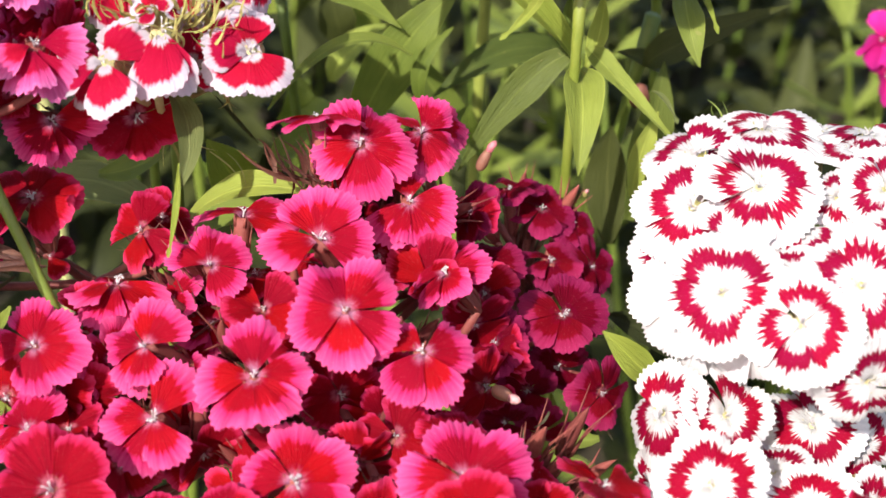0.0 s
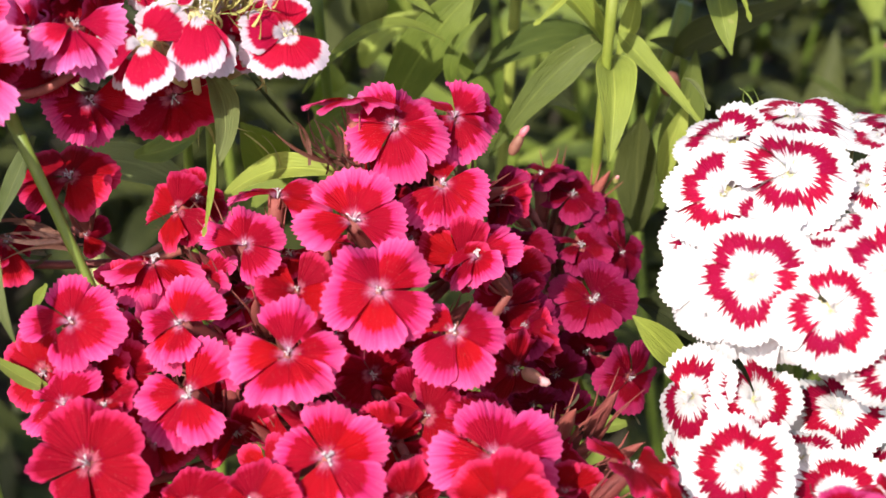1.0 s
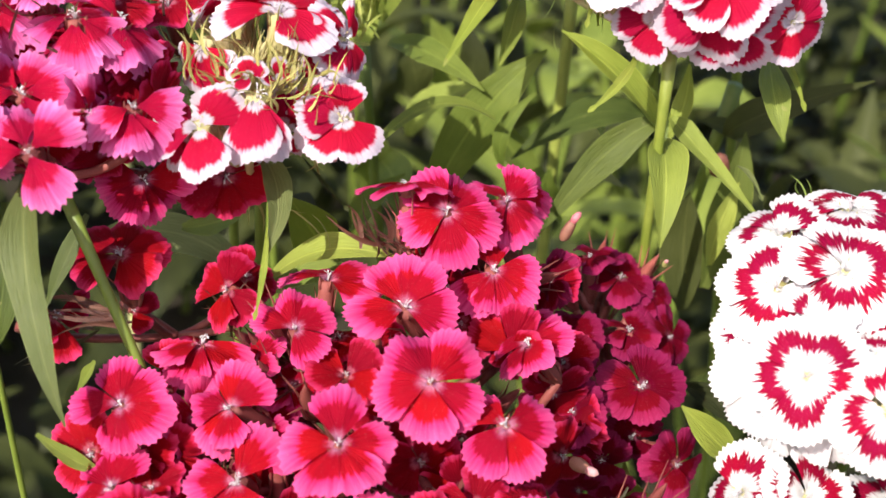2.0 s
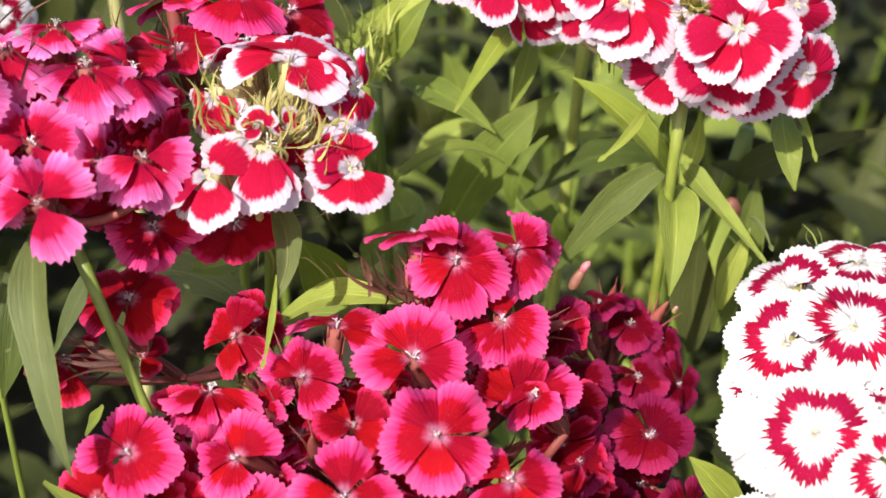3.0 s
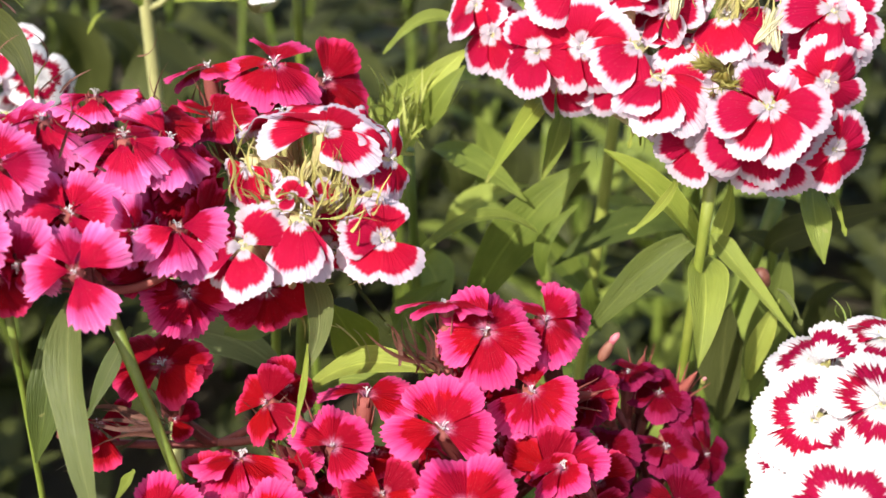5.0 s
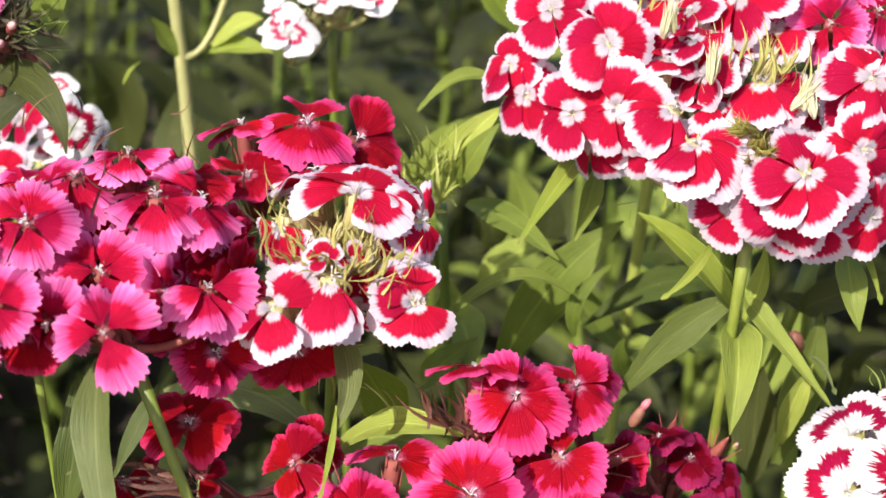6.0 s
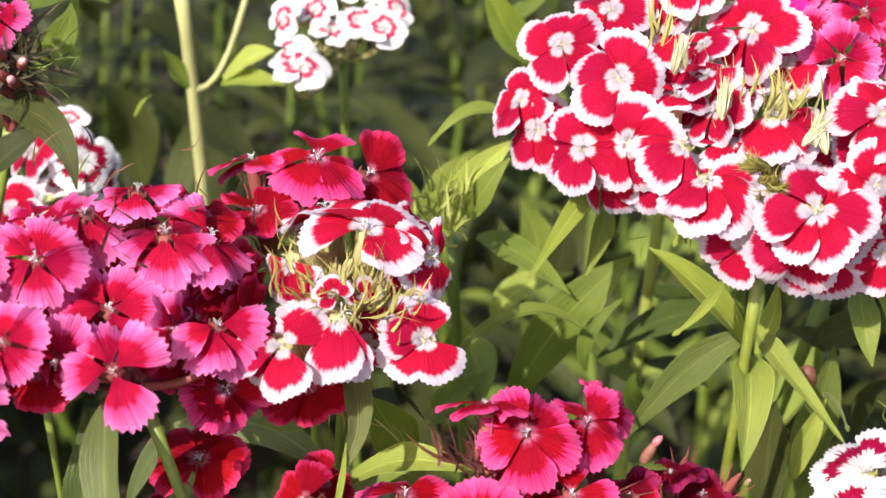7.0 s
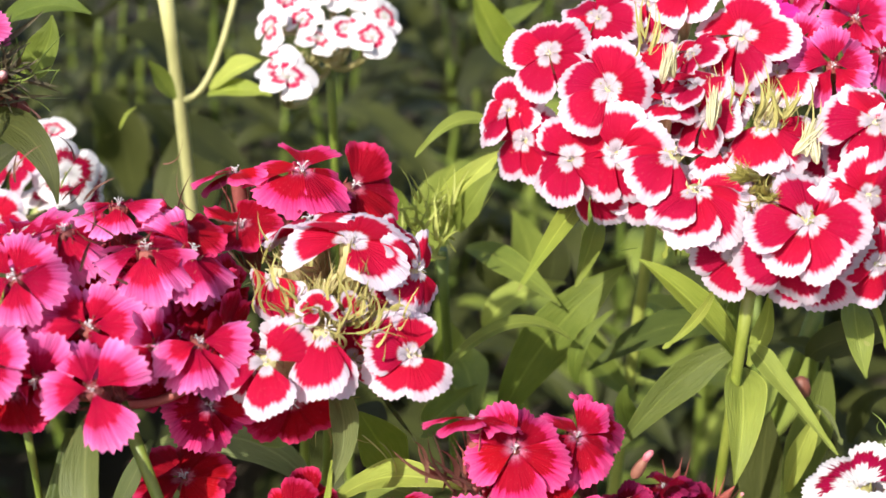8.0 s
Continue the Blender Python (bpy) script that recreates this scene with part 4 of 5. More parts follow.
edged_left = plant("red sweet william with white petal edges and straw-coloured bracts", (-0.0344, 0.2934, 0.4476), (-0.0781, 0.3837, 0.0000), 0.0013, (0, 0), "green", STEM_GREEN)
floret(edged_left, "edged", (-0.0400, 0.2539, 0.4757), (-0.10, -0.66, 0.75), (48, -80, 188), 0.0103)
floret(edged_left, "edged", (-0.0302, 0.2608, 0.4781), (0.19, -0.33, 0.93), (-83, -92), 0.0127, -16)
floret(edged_left, "edged", (-0.0152, 0.2623, 0.4722), (0.30, -0.73, 0.62), (84, 178, 222, -58), 0.0099)
floret(edged_left, "edged", (-0.0268, 0.2778, 0.4870), (0.14, -0.05, 0.99), (184, -50, -4, 52, 126), 0.0129)
floret(edged_left, "edged", (-0.0198, 0.2887, 0.4807), (0.64, -0.27, 0.72), (-40, 20, 80, -90), 0.0081)
floret(edged_left, "edged", (-0.0363, 0.2910, 0.4847), (-0.12, 0.27, 0.95), 20, 0.0114)
floret(edged_left, "edged", (-0.0145, 0.2780, 0.4810), (0.79, -0.40, 0.45), (-110, -60, 60, 150), 0.0089)
floret(edged_left, "edged", (-0.0318, 0.2641, 0.4804), (-0.11, -0.52, 0.85), (20, 100, 170, 250), 0.0042, 30)
floret(edged_left, "edged", (-0.0412, 0.2738, 0.4819), (-0.51, -0.74, 0.45), (205, 255, 310), 0.0102)
floret(edged_left, "edged", (-0.0439, 0.2611, 0.4712), (-0.55, -0.69, 0.47), (170, 225, 270), 0.0087)
floret(edged_left, "edged", (-0.0221, 0.2658, 0.4700), (-0.69, -0.68, 0.24), 200, 0.0088, -10)
floret(edged_left, "edged", (-0.0363, 0.2695, 0.4675), (0.10, -0.97, -0.24), -90, 0.0090)
floret(edged_left, "edged", (-0.0268, 0.2699, 0.4661), (0.08, -0.97, -0.24), -60, 0.0090)
floret(edged_left, "edged", (-0.0200, 0.2807, 0.4712), (0.82, -0.50, 0.30), -30, 0.0083)
floret(edged_left, "edged", (-0.0269, 0.2651, 0.4790), (0.44, -0.41, 0.80), (30, 95, 200), 0.0041, 30)
bracts(edged_left, (-0.0324, 0.2666, 0.4766), (-0.1, -0.35, 1), 39, 0.0078, "green", 124, 30, 0.0035)
bracts(edged_left, (-0.0262, 0.2670, 0.4758), (0.3, -0.35, 1), 36, 0.0085, "green", 125, 36, 0.0035)
bracts(edged_left, (-0.0363, 0.2696, 0.4796), (-0.3, -0.3, 1), 23, 0.0075, "green", 126, 30, 0.003)
closed_buds(edged_left, (-0.0334, 0.2848, 0.4749), (0.0070, 0.0048, 0.0047), 14, "green", 127, 0.006)
bracts(edged_left, (-0.0428, 0.2818, 0.4783), (-0.4, -0.2, 1), 8, 0.007, "green", 128, 35, 0.003)
bracts(edged_left, (-0.0219, 0.2656, 0.4756), (0.45, -0.3, 0.9), 23, 0.0085, "green", 129, 40, 0.003)
bracts(edged_left, (-0.0293, 0.2798, 0.4536), (0.1, -0.2, -1), 13, 0.0099, "green", 130, 60, 0.006)
bud(edged_left, (-0.0238, 0.2738, 0.4720), (0.5, -0.5, 0.6), 0.008, 0.0014, "green", None)
closed_buds(edged_left, (-0.0336, 0.2736, 0.4798), (0.0038, 0.0013, 0.0016), 16, "green", 131, 0.005)
closed_buds(edged_left, (-0.0250, 0.2721, 0.4784), (0.0029, 0.0013, 0.0016), 12, "green", 132, 0.005)

red_back_left = plant("cherry red sweet william with flat open flowers behind the others", (-0.0441, 0.3287, 0.4578), (-0.0778, 0.4206, 0.0000), 0.0013, (0, 0), "maroon", STEM_GREEN)
floret(red_back_left, "crimson", (-0.0391, 0.3042, 0.4890), (0.03, -0.15, 0.99), (172, -122, -58, -4, 85), 0.0128)
floret(red_back_left, "crimson", (-0.0531, 0.3076, 0.4867), (-0.09, 0.12, 0.99), (150, 198, 100, -60), 0.0098)
floret(red_back_left, "cherry", (-0.0297, 0.3092, 0.4829), (0.53, -0.24, 0.81), (-35, -82, 12, 80), 0.0119)
floret(red_back_left, "cherry", (-0.0498, 0.2924, 0.4824), (-0.13, -0.16, 0.98), 60, 0.0094)
floret(red_back_left, "cherry", (-0.0434, 0.3136, 0.4817), (0.20, 0.02, 0.98), 60, 0.0083)
bracts(red_back_left, (-0.0561, 0.2999, 0.4728), (-0.3, -0.2, 1), 14, 0.011, "maroon", 133, 60, 0.006)

red_low_left = plant("cherry red sweet william low in the shade of the others", (-0.0521, 0.2736, 0.4171), (-0.0561, 0.3236, 0.0000), 0.0013, (0, 0), "maroon", STEM_GREEN)
floret(red_low_left, "cherry", (-0.0596, 0.2654, 0.4424), (-0.06, -0.23, 0.97), (215, -50, 10, 100, 155), 0.0112)
floret(red_low_left, "cherry", (-0.0388, 0.2591, 0.4377), (-0.44, -0.57, 0.69), (158, -102, 80, -50), 0.0090)
floret(red_low_left, "cherry", (-0.0723, 0.2584, 0.4327), (0.77, -0.41, 0.48), (-80, -150, 20), 0.0090)
floret(red_low_left, "cherry", (-0.0368, 0.2734, 0.4315), (0.32, -0.43, 0.85), 40, 0.0074)
floret(red_low_left, "cherry", (-0.0592, 0.2673, 0.4280), (0.44, -0.86, 0.26), (-60, 10), 0.0055)
bracts(red_low_left, (-0.0599, 0.2583, 0.4331), (-0.94, -0.18, 0.30), 12, 0.0133, "maroon", 134, 16, 0.0011)
bracts(red_low_left, (-0.0380, 0.2596, 0.4285), (-0.19, -0.02, 0.98), 10, 0.0089, "maroon", 135, 40, 0.0016)
bracts(red_low_left, (-0.0684, 0.2660, 0.4242), (-0.93, -0.35, 0.04), 6, 0.0150, "dark", 161, 18, 0.0014)

edged_right = plant("red sweet william with white petal edges on an upright leafy stem", (0.0488, 0.2931, 0.4717), (0.0246, 0.3338, 0.0000), 0.00122, (0, 0), "green", STEM_LIME)
floret(edged_right, "edged", (0.0092, 0.3164, 0.5090), (-0.19, -0.76, 0.61), 100, 0.0096)
floret(edged_right, "edged", (0.0208, 0.3076, 0.5050), (-0.05, -0.81, 0.59), 80, 0.0108)
floret(edged_right, "edged", (0.0136, 0.3054, 0.4911), (-0.43, -0.70, 0.57), 120, 0.0109)
floret(edged_right, "edged", (0.0223, 0.3026, 0.4934), (-0.43, -0.87, 0.24), -60, 0.0117)
floret(edged_right, "edged", (0.0329, 0.2961, 0.4963), (0.25, -0.49, 0.84), (175, 222, 255), 0.0108, -5)
floret(edged_right, "edged", (0.0369, 0.2904, 0.4922), (0.03, -0.36, 0.93), (222, 262, 298, 336), 0.0122, -10)
floret(edged_right, "edged", (0.0291, 0.3023, 0.4866), (-0.33, -0.92, 0.20), -60, 0.0104)
floret(edged_right, "edged", (0.0346, 0.3164, 0.4959), (-0.44, -0.30, 0.85), 30, 0.0090)
floret(edged_right, "edged", (0.0433, 0.3201, 0.4989), (-0.21, -0.20, 0.95), -60, 0.0094)
floret(edged_right, "edged", (0.0276, 0.3308, 0.5050), (-0.30, -0.41, 0.87), 30, 0.0100)
floret(edged_right, "edged", (0.0338, 0.3256, 0.5015), (-0.32, -0.31, 0.89), 170, 0.0094)
floret(edged_right, "edged", (0.0400, 0.2933, 0.4846), (-0.37, -0.89, 0.27), -80, 0.0107)
floret(edged_right, "edged", (0.0475, 0.3106, 0.4901), (-0.47, -0.26, 0.84), -100, 0.0092)
floret(edged_right, "edged", (0.0636, 0.3069, 0.4919), (0.25, -0.36, 0.90), 150, 0.0097)
floret(edged_right, "edged", (0.0552, 0.3262, 0.5015), (-0.10, -0.28, 0.95), -60, 0.0100)
floret(edged_right, "edged", (0.0158, 0.3231, 0.5010), (-0.57, -0.81, 0.11), 20, 0.0098)
floret(edged_right, "edged", (0.0182, 0.3082, 0.4828), (-0.56, -0.81, 0.17), -70, 0.0097)
floret(edged_right, "edged", (0.0561, 0.2797, 0.4909), (-0.22, -0.64, 0.73), (-14, 100, 188, 236, 284), 0.0118)
floret(edged_right, "edged", (0.0554, 0.2809, 0.4844), (-0.24, -0.94, 0.23), -90, 0.0129)
floret(edged_right, "edged", (0.0582, 0.2843, 0.4797), (-0.22, -0.94, 0.23), -60, 0.0123)
floret(edged_right, "edged", (0.0450, 0.2882, 0.4794), (-0.41, -0.86, 0.33), -110, 0.0106)
floret(edged_right, "edged", (0.0504, 0.3024, 0.4999), (-0.10, -0.28, 0.95), (205, 250, 300, 335), 0.0117, -14)
floret(edged_right, "edged", (0.0396, 0.3070, 0.4992), (-0.75, -0.34, 0.57), 200, 0.0088)
floret(edged_right, "edged", (0.0475, 0.3238, 0.5097), (-0.41, -0.51, 0.76), 130, 0.0115)
floret(edged_right, "edged", (0.0380, 0.3236, 0.5063), (-0.47, -0.24, 0.85), 100, 0.0070)
floret(edged_right, "edged", (0.0378, 0.3126, 0.5040), (-0.21, 0.02, 0.98), 180, 0.0083)
floret(edged_right, "edged", (0.0696, 0.2938, 0.5044), (0.01, -0.71, 0.70), 100, 0.0108)
floret(edged_right, "edged", (0.0681, 0.2948, 0.4981), (-0.65, -0.75, 0.13), 190, 0.0109)
floret(edged_right, "edged", (0.0680, 0.2869, 0.4924), (-0.00, -1.00, 0.12), -40, 0.0096)
floret(edged_right, "edged", (0.0705, 0.2849, 0.4791), (0.12, -0.97, 0.22), -40, 0.0093)
floret(edged_right, "edged", (0.0011, 0.3209, 0.4950), (-0.50, -0.46, 0.73), 90, 0.0089)
floret(edged_right, "edged", (0.0044, 0.3156, 0.4905), (-0.52, -0.69, 0.50), -80, 0.0095)
floret(edged_right, "edged", (0.0192, 0.3273, 0.5124), (-0.13, -0.64, 0.75), 60, 0.0098)
floret(edged_right, "edged", (0.0291, 0.3339, 0.5138), (-0.05, -0.36, 0.93), -60, 0.0100)
floret(edged_right, "edged", (0.0367, 0.3338, 0.5157), (-0.06, -0.28, 0.96), -60, 0.0095)
floret(edged_right, "edged", (0.0326, 0.3087, 0.5013), (0.11, -0.03, 0.99), 180, 0.0070)
floret(edged_right, "edged", (0.0421, 0.3042, 0.4934), (-0.07, -0.09, 1.00), -60, 0.0079)
bracts(edged_right, (0.0331, 0.3043, 0.4771), (-0.5, -0.3, -0.6), 8, 0.0088, "leafy", 142, 60, 0.005)
closed_buds(edged_right, (0.0501, 0.3171, 0.4940), (0.0109, 0.0064, 0.0072), 16, "green", 150, 0.006)
bracts(edged_right, (0.0485, 0.2855, 0.4927), (0.05, -0.77, 0.64), 14, 0.0047, "green", 143, 75, 0.0011)
bracts(edged_right, (0.0486, 0.3006, 0.5025), (0.09, 0.14, 0.99), 9, 0.0083, "green", 144, 26, 0.0010)
bracts(edged_right, (0.0532, 0.2996, 0.5018), (0.09, 0.14, 0.99), 8, 0.0083, "green", 145, 26, 0.0010)
bracts(edged_right, (0.0444, 0.3017, 0.5037), (0.09, 0.14, 0.99), 5, 0.0083, "green", 146, 26, 0.0010)
bracts(edged_right, (0.0273, 0.3074, 0.5135), (0.09, 0.14, 0.99), 9, 0.0083, "green", 147, 26, 0.0010)
bracts(edged_right, (0.0579, 0.2981, 0.5002), (0.09, 0.14, 0.99), 5, 0.0083, "green", 148, 26, 0.0010)
closed_buds(edged_right, (0.0488, 0.2837, 0.4936), (0.0017, 0.0015, 0.0013), 9, "olive", 144, 0.0042, (0.10, -0.83, 0.55))
closed_buds(edged_right, (0.0438, 0.2872, 0.4970), (0.0017, 0.0008, 0.0008), 6, "olive", 145, 0.0044, (-0.55, -0.63, 0.55))
closed_buds(edged_right, (0.0403, 0.3004, 0.5072), (0.0005, 0.0005, 0.0005), 3, "cream", 146, 0.0049, (-0.08, 0.09, 0.99))
closed_buds(edged_right, (0.0323, 0.3061, 0.5140), (0.0007, 0.0007, 0.0005), 3, "cream", 147, 0.0049, (0.16, 0.10, 0.98))
closed_buds(edged_right, (0.0584, 0.2957, 0.5024), (0.0008, 0.0005, 0.0006), 4, "cream", 148, 0.0049, (0.26, 0.04, 0.97))

pink_right = plant("rose pink sweet william close behind a red and white one", (0.0736, 0.3506, 0.4839), (0.0917, 0.4354, 0.0000), 0.0013, (0, 0), "maroon", STEM_GREEN)
floret(pink_right, "pink", (0.0661, 0.3233, 0.5036), (-0.18, -0.80, 0.58), 90, 0.0091)
floret(pink_right, "pink", (0.0719, 0.3342, 0.5095), (-0.17, -0.63, 0.76), 40, 0.0088)
floret(pink_right, "pink", (0.0605, 0.3316, 0.5054), (-0.47, -0.39, 0.80), 0, 0.0078)
floret(pink_right, "magenta", (0.0536, 0.3402, 0.5076), (-0.21, -0.56, 0.80), 0, 0.0079)
floret(pink_right, "pink", (0.0765, 0.3281, 0.5046), (0.16, -0.56, 0.81), 0, 0.0078)
floret(pink_right, "pink", (0.0607, 0.3465, 0.5102), (-0.12, -0.42, 0.90), 0, 0.0081)
floret(pink_right, "pink", (0.0688, 0.3457, 0.5119), (-0.13, -0.43, 0.90), 0, 0.0081)

magenta_right = plant("magenta sweet william in the shade beyond the white one", (0.1580, 0.4292, 0.3800), (0.1685, 0.4805, 0.0000), 0.0013, (0, 0), "maroon", STEM_GREEN)
floret(magenta_right, "magenta", (0.1431, 0.3903, 0.4047), (-0.50, -0.34, 0.80), 0, 0.0092)
floret(magenta_right, "magenta", (0.1443, 0.3858, 0.3966), (-0.81, -0.58, 0.08), 0, 0.0092)
floret(magenta_right, "magenta", (0.1498, 0.3869, 0.4025), (-0.24, -0.52, 0.82), 0, 0.0092)

edged_far_left = plant("pale red and white sweet william with small flowers, partly hidden", (-0.1243, 0.3989, 0.4349), (-0.3400, 0.4906, 0.0000), 0.0013, (0, 0), "green", STEM_GREEN)
floret(edged_far_left, "ring", (-0.1045, 0.3612, 0.4605), (0.54, -0.67, 0.51), 90, 0.0089)
floret(edged_far_left, "ring", (-0.1021, 0.3666, 0.4556), (0.77, -0.58, 0.28), 0, 0.0080)
floret(edged_far_left, "edged", (-0.1162, 0.3591, 0.4639), (-0.38, -0.64, 0.68), 0, 0.0078)
floret(edged_far_left, "edged", (-0.1168, 0.3415, 0.4575), (-0.21, -0.87, 0.44), 60, 0.0082)
floret(edged_far_left, "pale", (-0.1108, 0.3633, 0.4541), (0.17, -0.22, 0.96), 0, 0.0068)
floret(edged_far_left, "pale", (-0.1124, 0.3809, 0.4631), (0.12, -0.09, 0.98), 0, 0.0058)
floret(edged_far_left, "pale", (-0.1200, 0.3594, 0.4527), (0.18, -0.21, 0.96), 0, 0.0057)

bud_head_left = plant("dark maroon spiky bud head of a sweet william, not yet open", (-0.1076, 0.3228, 0.4857), (-0.2700, 0.4161, 0.0000), 0.0013, (0, 0), "maroon", STEM_GREEN)
bracts(bud_head_left, (-0.1001, 0.3099, 0.5064), (0.25, -0.6, 0.7), 70, 0.0115, "dark", 151, 88, 0.0022)
bud(bud_head_left, (-0.0982, 0.3086, 0.5060), (0.3, -0.8, 0.5), 0.006, 0.0012, "maroon", BUD_PINK)
bud(bud_head_left, (-0.0995, 0.3069, 0.5028), (0.15, -0.8, 0.5), 0.006, 0.0012, "maroon", BUD_PINK)
bud(bud_head_left, (-0.1015, 0.3084, 0.5082), (0.0, -0.8, 0.5), 0.006, 0.0012, "maroon", BUD_PINK)
bud(bud_head_left, (-0.1005, 0.3070, 0.5040), (-0.14999999999999997, -0.8, 0.5), 0.006, 0.0012, "maroon", None)
bud(bud_head_left, (-0.1036, 0.3065, 0.5054), (-0.3, -0.8, 0.5), 0.006, 0.0012, "maroon", None)
floret(bud_head_left, "pink", (-0.1027, 0.3093, 0.5162), (-0.07, -0.59, 0.80), 0, 0.0068)
floret(bud_head_left, "pink", (-0.1023, 0.3111, 0.5114), (0.57, -0.64, -0.51), 0, 0.0058)

bud_head_green = plant("green spiky bud head of a sweet william, still closed", (-0.0153, 0.3564, 0.4433), (-0.0024, 0.4020, 0.0000), 0.0013, (0, 0), "green", STEM_GREEN)
bracts(bud_head_green, (-0.0164, 0.3320, 0.4620), (-0.05, -0.4, 1), 60, 0.0095, "lime", 152, 44, 0.0030)

bare_stalk = plant("leafy sweet william stalk with long lance-shaped leaves", (0.0376, 0.3824, 0.4540), (0.0002, 0.3877, 0.0000), 0.0017, (0, 0), "maroon", STEM_LIME)

reddish_stalk = plant("sweet william stalk with a swollen reddish joint and dark leaves", (0.0710, 0.3377, 0.4400), (-0.0266, 0.3726, 0.0000), 0.0016, (0, 0), "maroon", STEM_GREEN)
bud(reddish_stalk, (0.0658, 0.3238, 0.4243), (0.05, -0.2, 1), 0.006, 0.0024, "umber", None)

pale_flower_far = plant("small white sweet william with thin red rings further back", (-0.0465, 0.4099, 0.4697), (-0.0587, 0.4827, 0.0000), 0.0013, (0, 0), "green", STEM_GREEN)
floret(pale_flower_far, "pale", (-0.0566, 0.3878, 0.4790), (-0.26, -0.39, 0.88), 40, 0.0059)
floret(pale_flower_far, "pale", (-0.0535, 0.3822, 0.4771), (0.09, -0.42, 0.90), 18, 0.0084)
floret(pale_flower_far, "pale", (-0.0590, 0.3941, 0.4851), (-0.65, -0.66, 0.39), 40, 0.0063)
floret(pale_flower_far, "pale", (-0.0515, 0.3989, 0.4859), (-0.15, -0.46, 0.88), 0, 0.0060)
floret(pale_flower_far, "pale", (-0.0470, 0.3949, 0.4823), (0.22, -0.23, 0.95), 80, 0.0060)
floret(pale_flower_far, "pale", (-0.0400, 0.3936, 0.4852), (0.08, -0.46, 0.88), 30, 0.0065)
floret(pale_flower_far, "pale", (-0.0334, 0.3907, 0.4842), (0.29, -0.47, 0.83), -60, 0.0069)
floret(pale_flower_far, "pale", (-0.0309, 0.4013, 0.4854), (0.60, -0.46, 0.65), 10, 0.0060)
floret(pale_flower_far, "pale", (-0.0558, 0.4059, 0.4890), (-0.24, -0.50, 0.83), 60, 0.0064)
floret(pale_flower_far, "pale", (-0.0449, 0.4107, 0.4888), (0.10, -0.50, 0.86), 10, 0.0065)
floret(pale_flower_far, "pale", (-0.0370, 0.4117, 0.4892), (0.39, -0.51, 0.76), 50, 0.0065)
closed_buds(pale_flower_far, (-0.0518, 0.3928, 0.4788), (0.0018, 0.0013, 0.0012), 5, "green", 153, 0.006)

pale_stem_far = plant("thick pale stem with a side branch and broad leaves", (-0.0876, 0.4071, 0.4958), (-0.1600, 0.4700, 0.0000), 0.0019, (0.020, 0), "maroon", STEM_PALE)
side_branch = [Vector(p) - pale_stem_far["foot"] for p in bezier((-0.0875, 0.4118, 0.4587), (-0.0798, 0.4155, 0.4633), (-0.0721, 0.4251, 0.4853), 9)]
part("branch", tube_mesh("branch", side_branch, [0.0017, 0.0011] + [0.0009] * 7, 8), STEM_PALE, pale_stem_far["root"])
leaf(pink_left, (-0.0698, 0.2463, 0.4694), (-0.0679, 0.2297, 0.4569), (-0.0618, 0.2165, 0.4386), 0.0080, "dull", (-0.23, -0.81, 0.54), fold=0.3, wave=0.3, shape=0.3)
leaf(pink_left, (-0.0634, 0.2600, 0.4545), (-0.0672, 0.2550, 0.4483), (-0.0710, 0.2491, 0.4411), 0.0043, "dull", (-0.30, -0.69, 0.66), fold=0.25)
leaf(pink_left, (-0.0767, 0.2554, 0.4601), (-0.0773, 0.2479, 0.4489), (-0.0800, 0.2427, 0.4356), 0.0075, "mid", (0.22, -0.71, 0.67), fold=0.25, shape=0.5)
leaf(pink_left, (-0.0702, 0.2576, 0.4153), (-0.0669, 0.2550, 0.4214), (-0.0648, 0.2543, 0.4252), 0.0029, "green", fold=0.35)
leaf(red_low_left, (-0.0766, 0.3138, 0.4161), (-0.0554, 0.3116, 0.4184), (-0.0374, 0.2995, 0.4109), 0.0091, "dull", (0, -0.7, 0.7), fold=0.2)
leaf(red_low_left, (-0.0705, 0.3032, 0.4221), (-0.0657, 0.3006, 0.4227), (-0.0632, 0.2998, 0.4210), 0.0050, "lime", fold=0.35)
leaf(edged_left, (-0.0328, 0.2730, 0.4610), (-0.0280, 0.2622, 0.4564), (-0.0305, 0.2529, 0.4487), 0.0057, "dull", (0.34, -0.64, 0.69), fold=0.45, wave=0.2, shape=0.4)
leaf(edged_left, (-0.0298, 0.2567, 0.4530), (-0.0303, 0.2499, 0.4475), (-0.0320, 0.2434, 0.4412), 0.0015, "lime", (-0.32, -0.65, 0.68), fold=0.4)
leaf(edged_left, (-0.0331, 0.2786, 0.4273), (-0.0205, 0.2742, 0.4369), (-0.0059, 0.2689, 0.4376), 0.0070, "lime", (0.06, -0.42, 0.91), fold=0.3, wave=0.12, shape=0.45)
leaf(edged_left, (-0.0214, 0.3069, 0.4132), (-0.0256, 0.3054, 0.4217), (-0.0303, 0.3046, 0.4317), 0.0114, "lime", (0.1, -0.8, 0.6), fold=0.2, wave=0.1, shape=0.5)
leaf(edged_left, (-0.0376, 0.2927, 0.4129), (-0.0262, 0.2921, 0.4208), (-0.0126, 0.2847, 0.4214), 0.0074, "green", (0, -0.6, 0.75), fold=0.25)
leaf(edged_left, (-0.0344, 0.3231, 0.4191), (-0.0295, 0.3196, 0.4193), (-0.0274, 0.3144, 0.4178), 0.0086, "deep_shaded", fold=0.35)
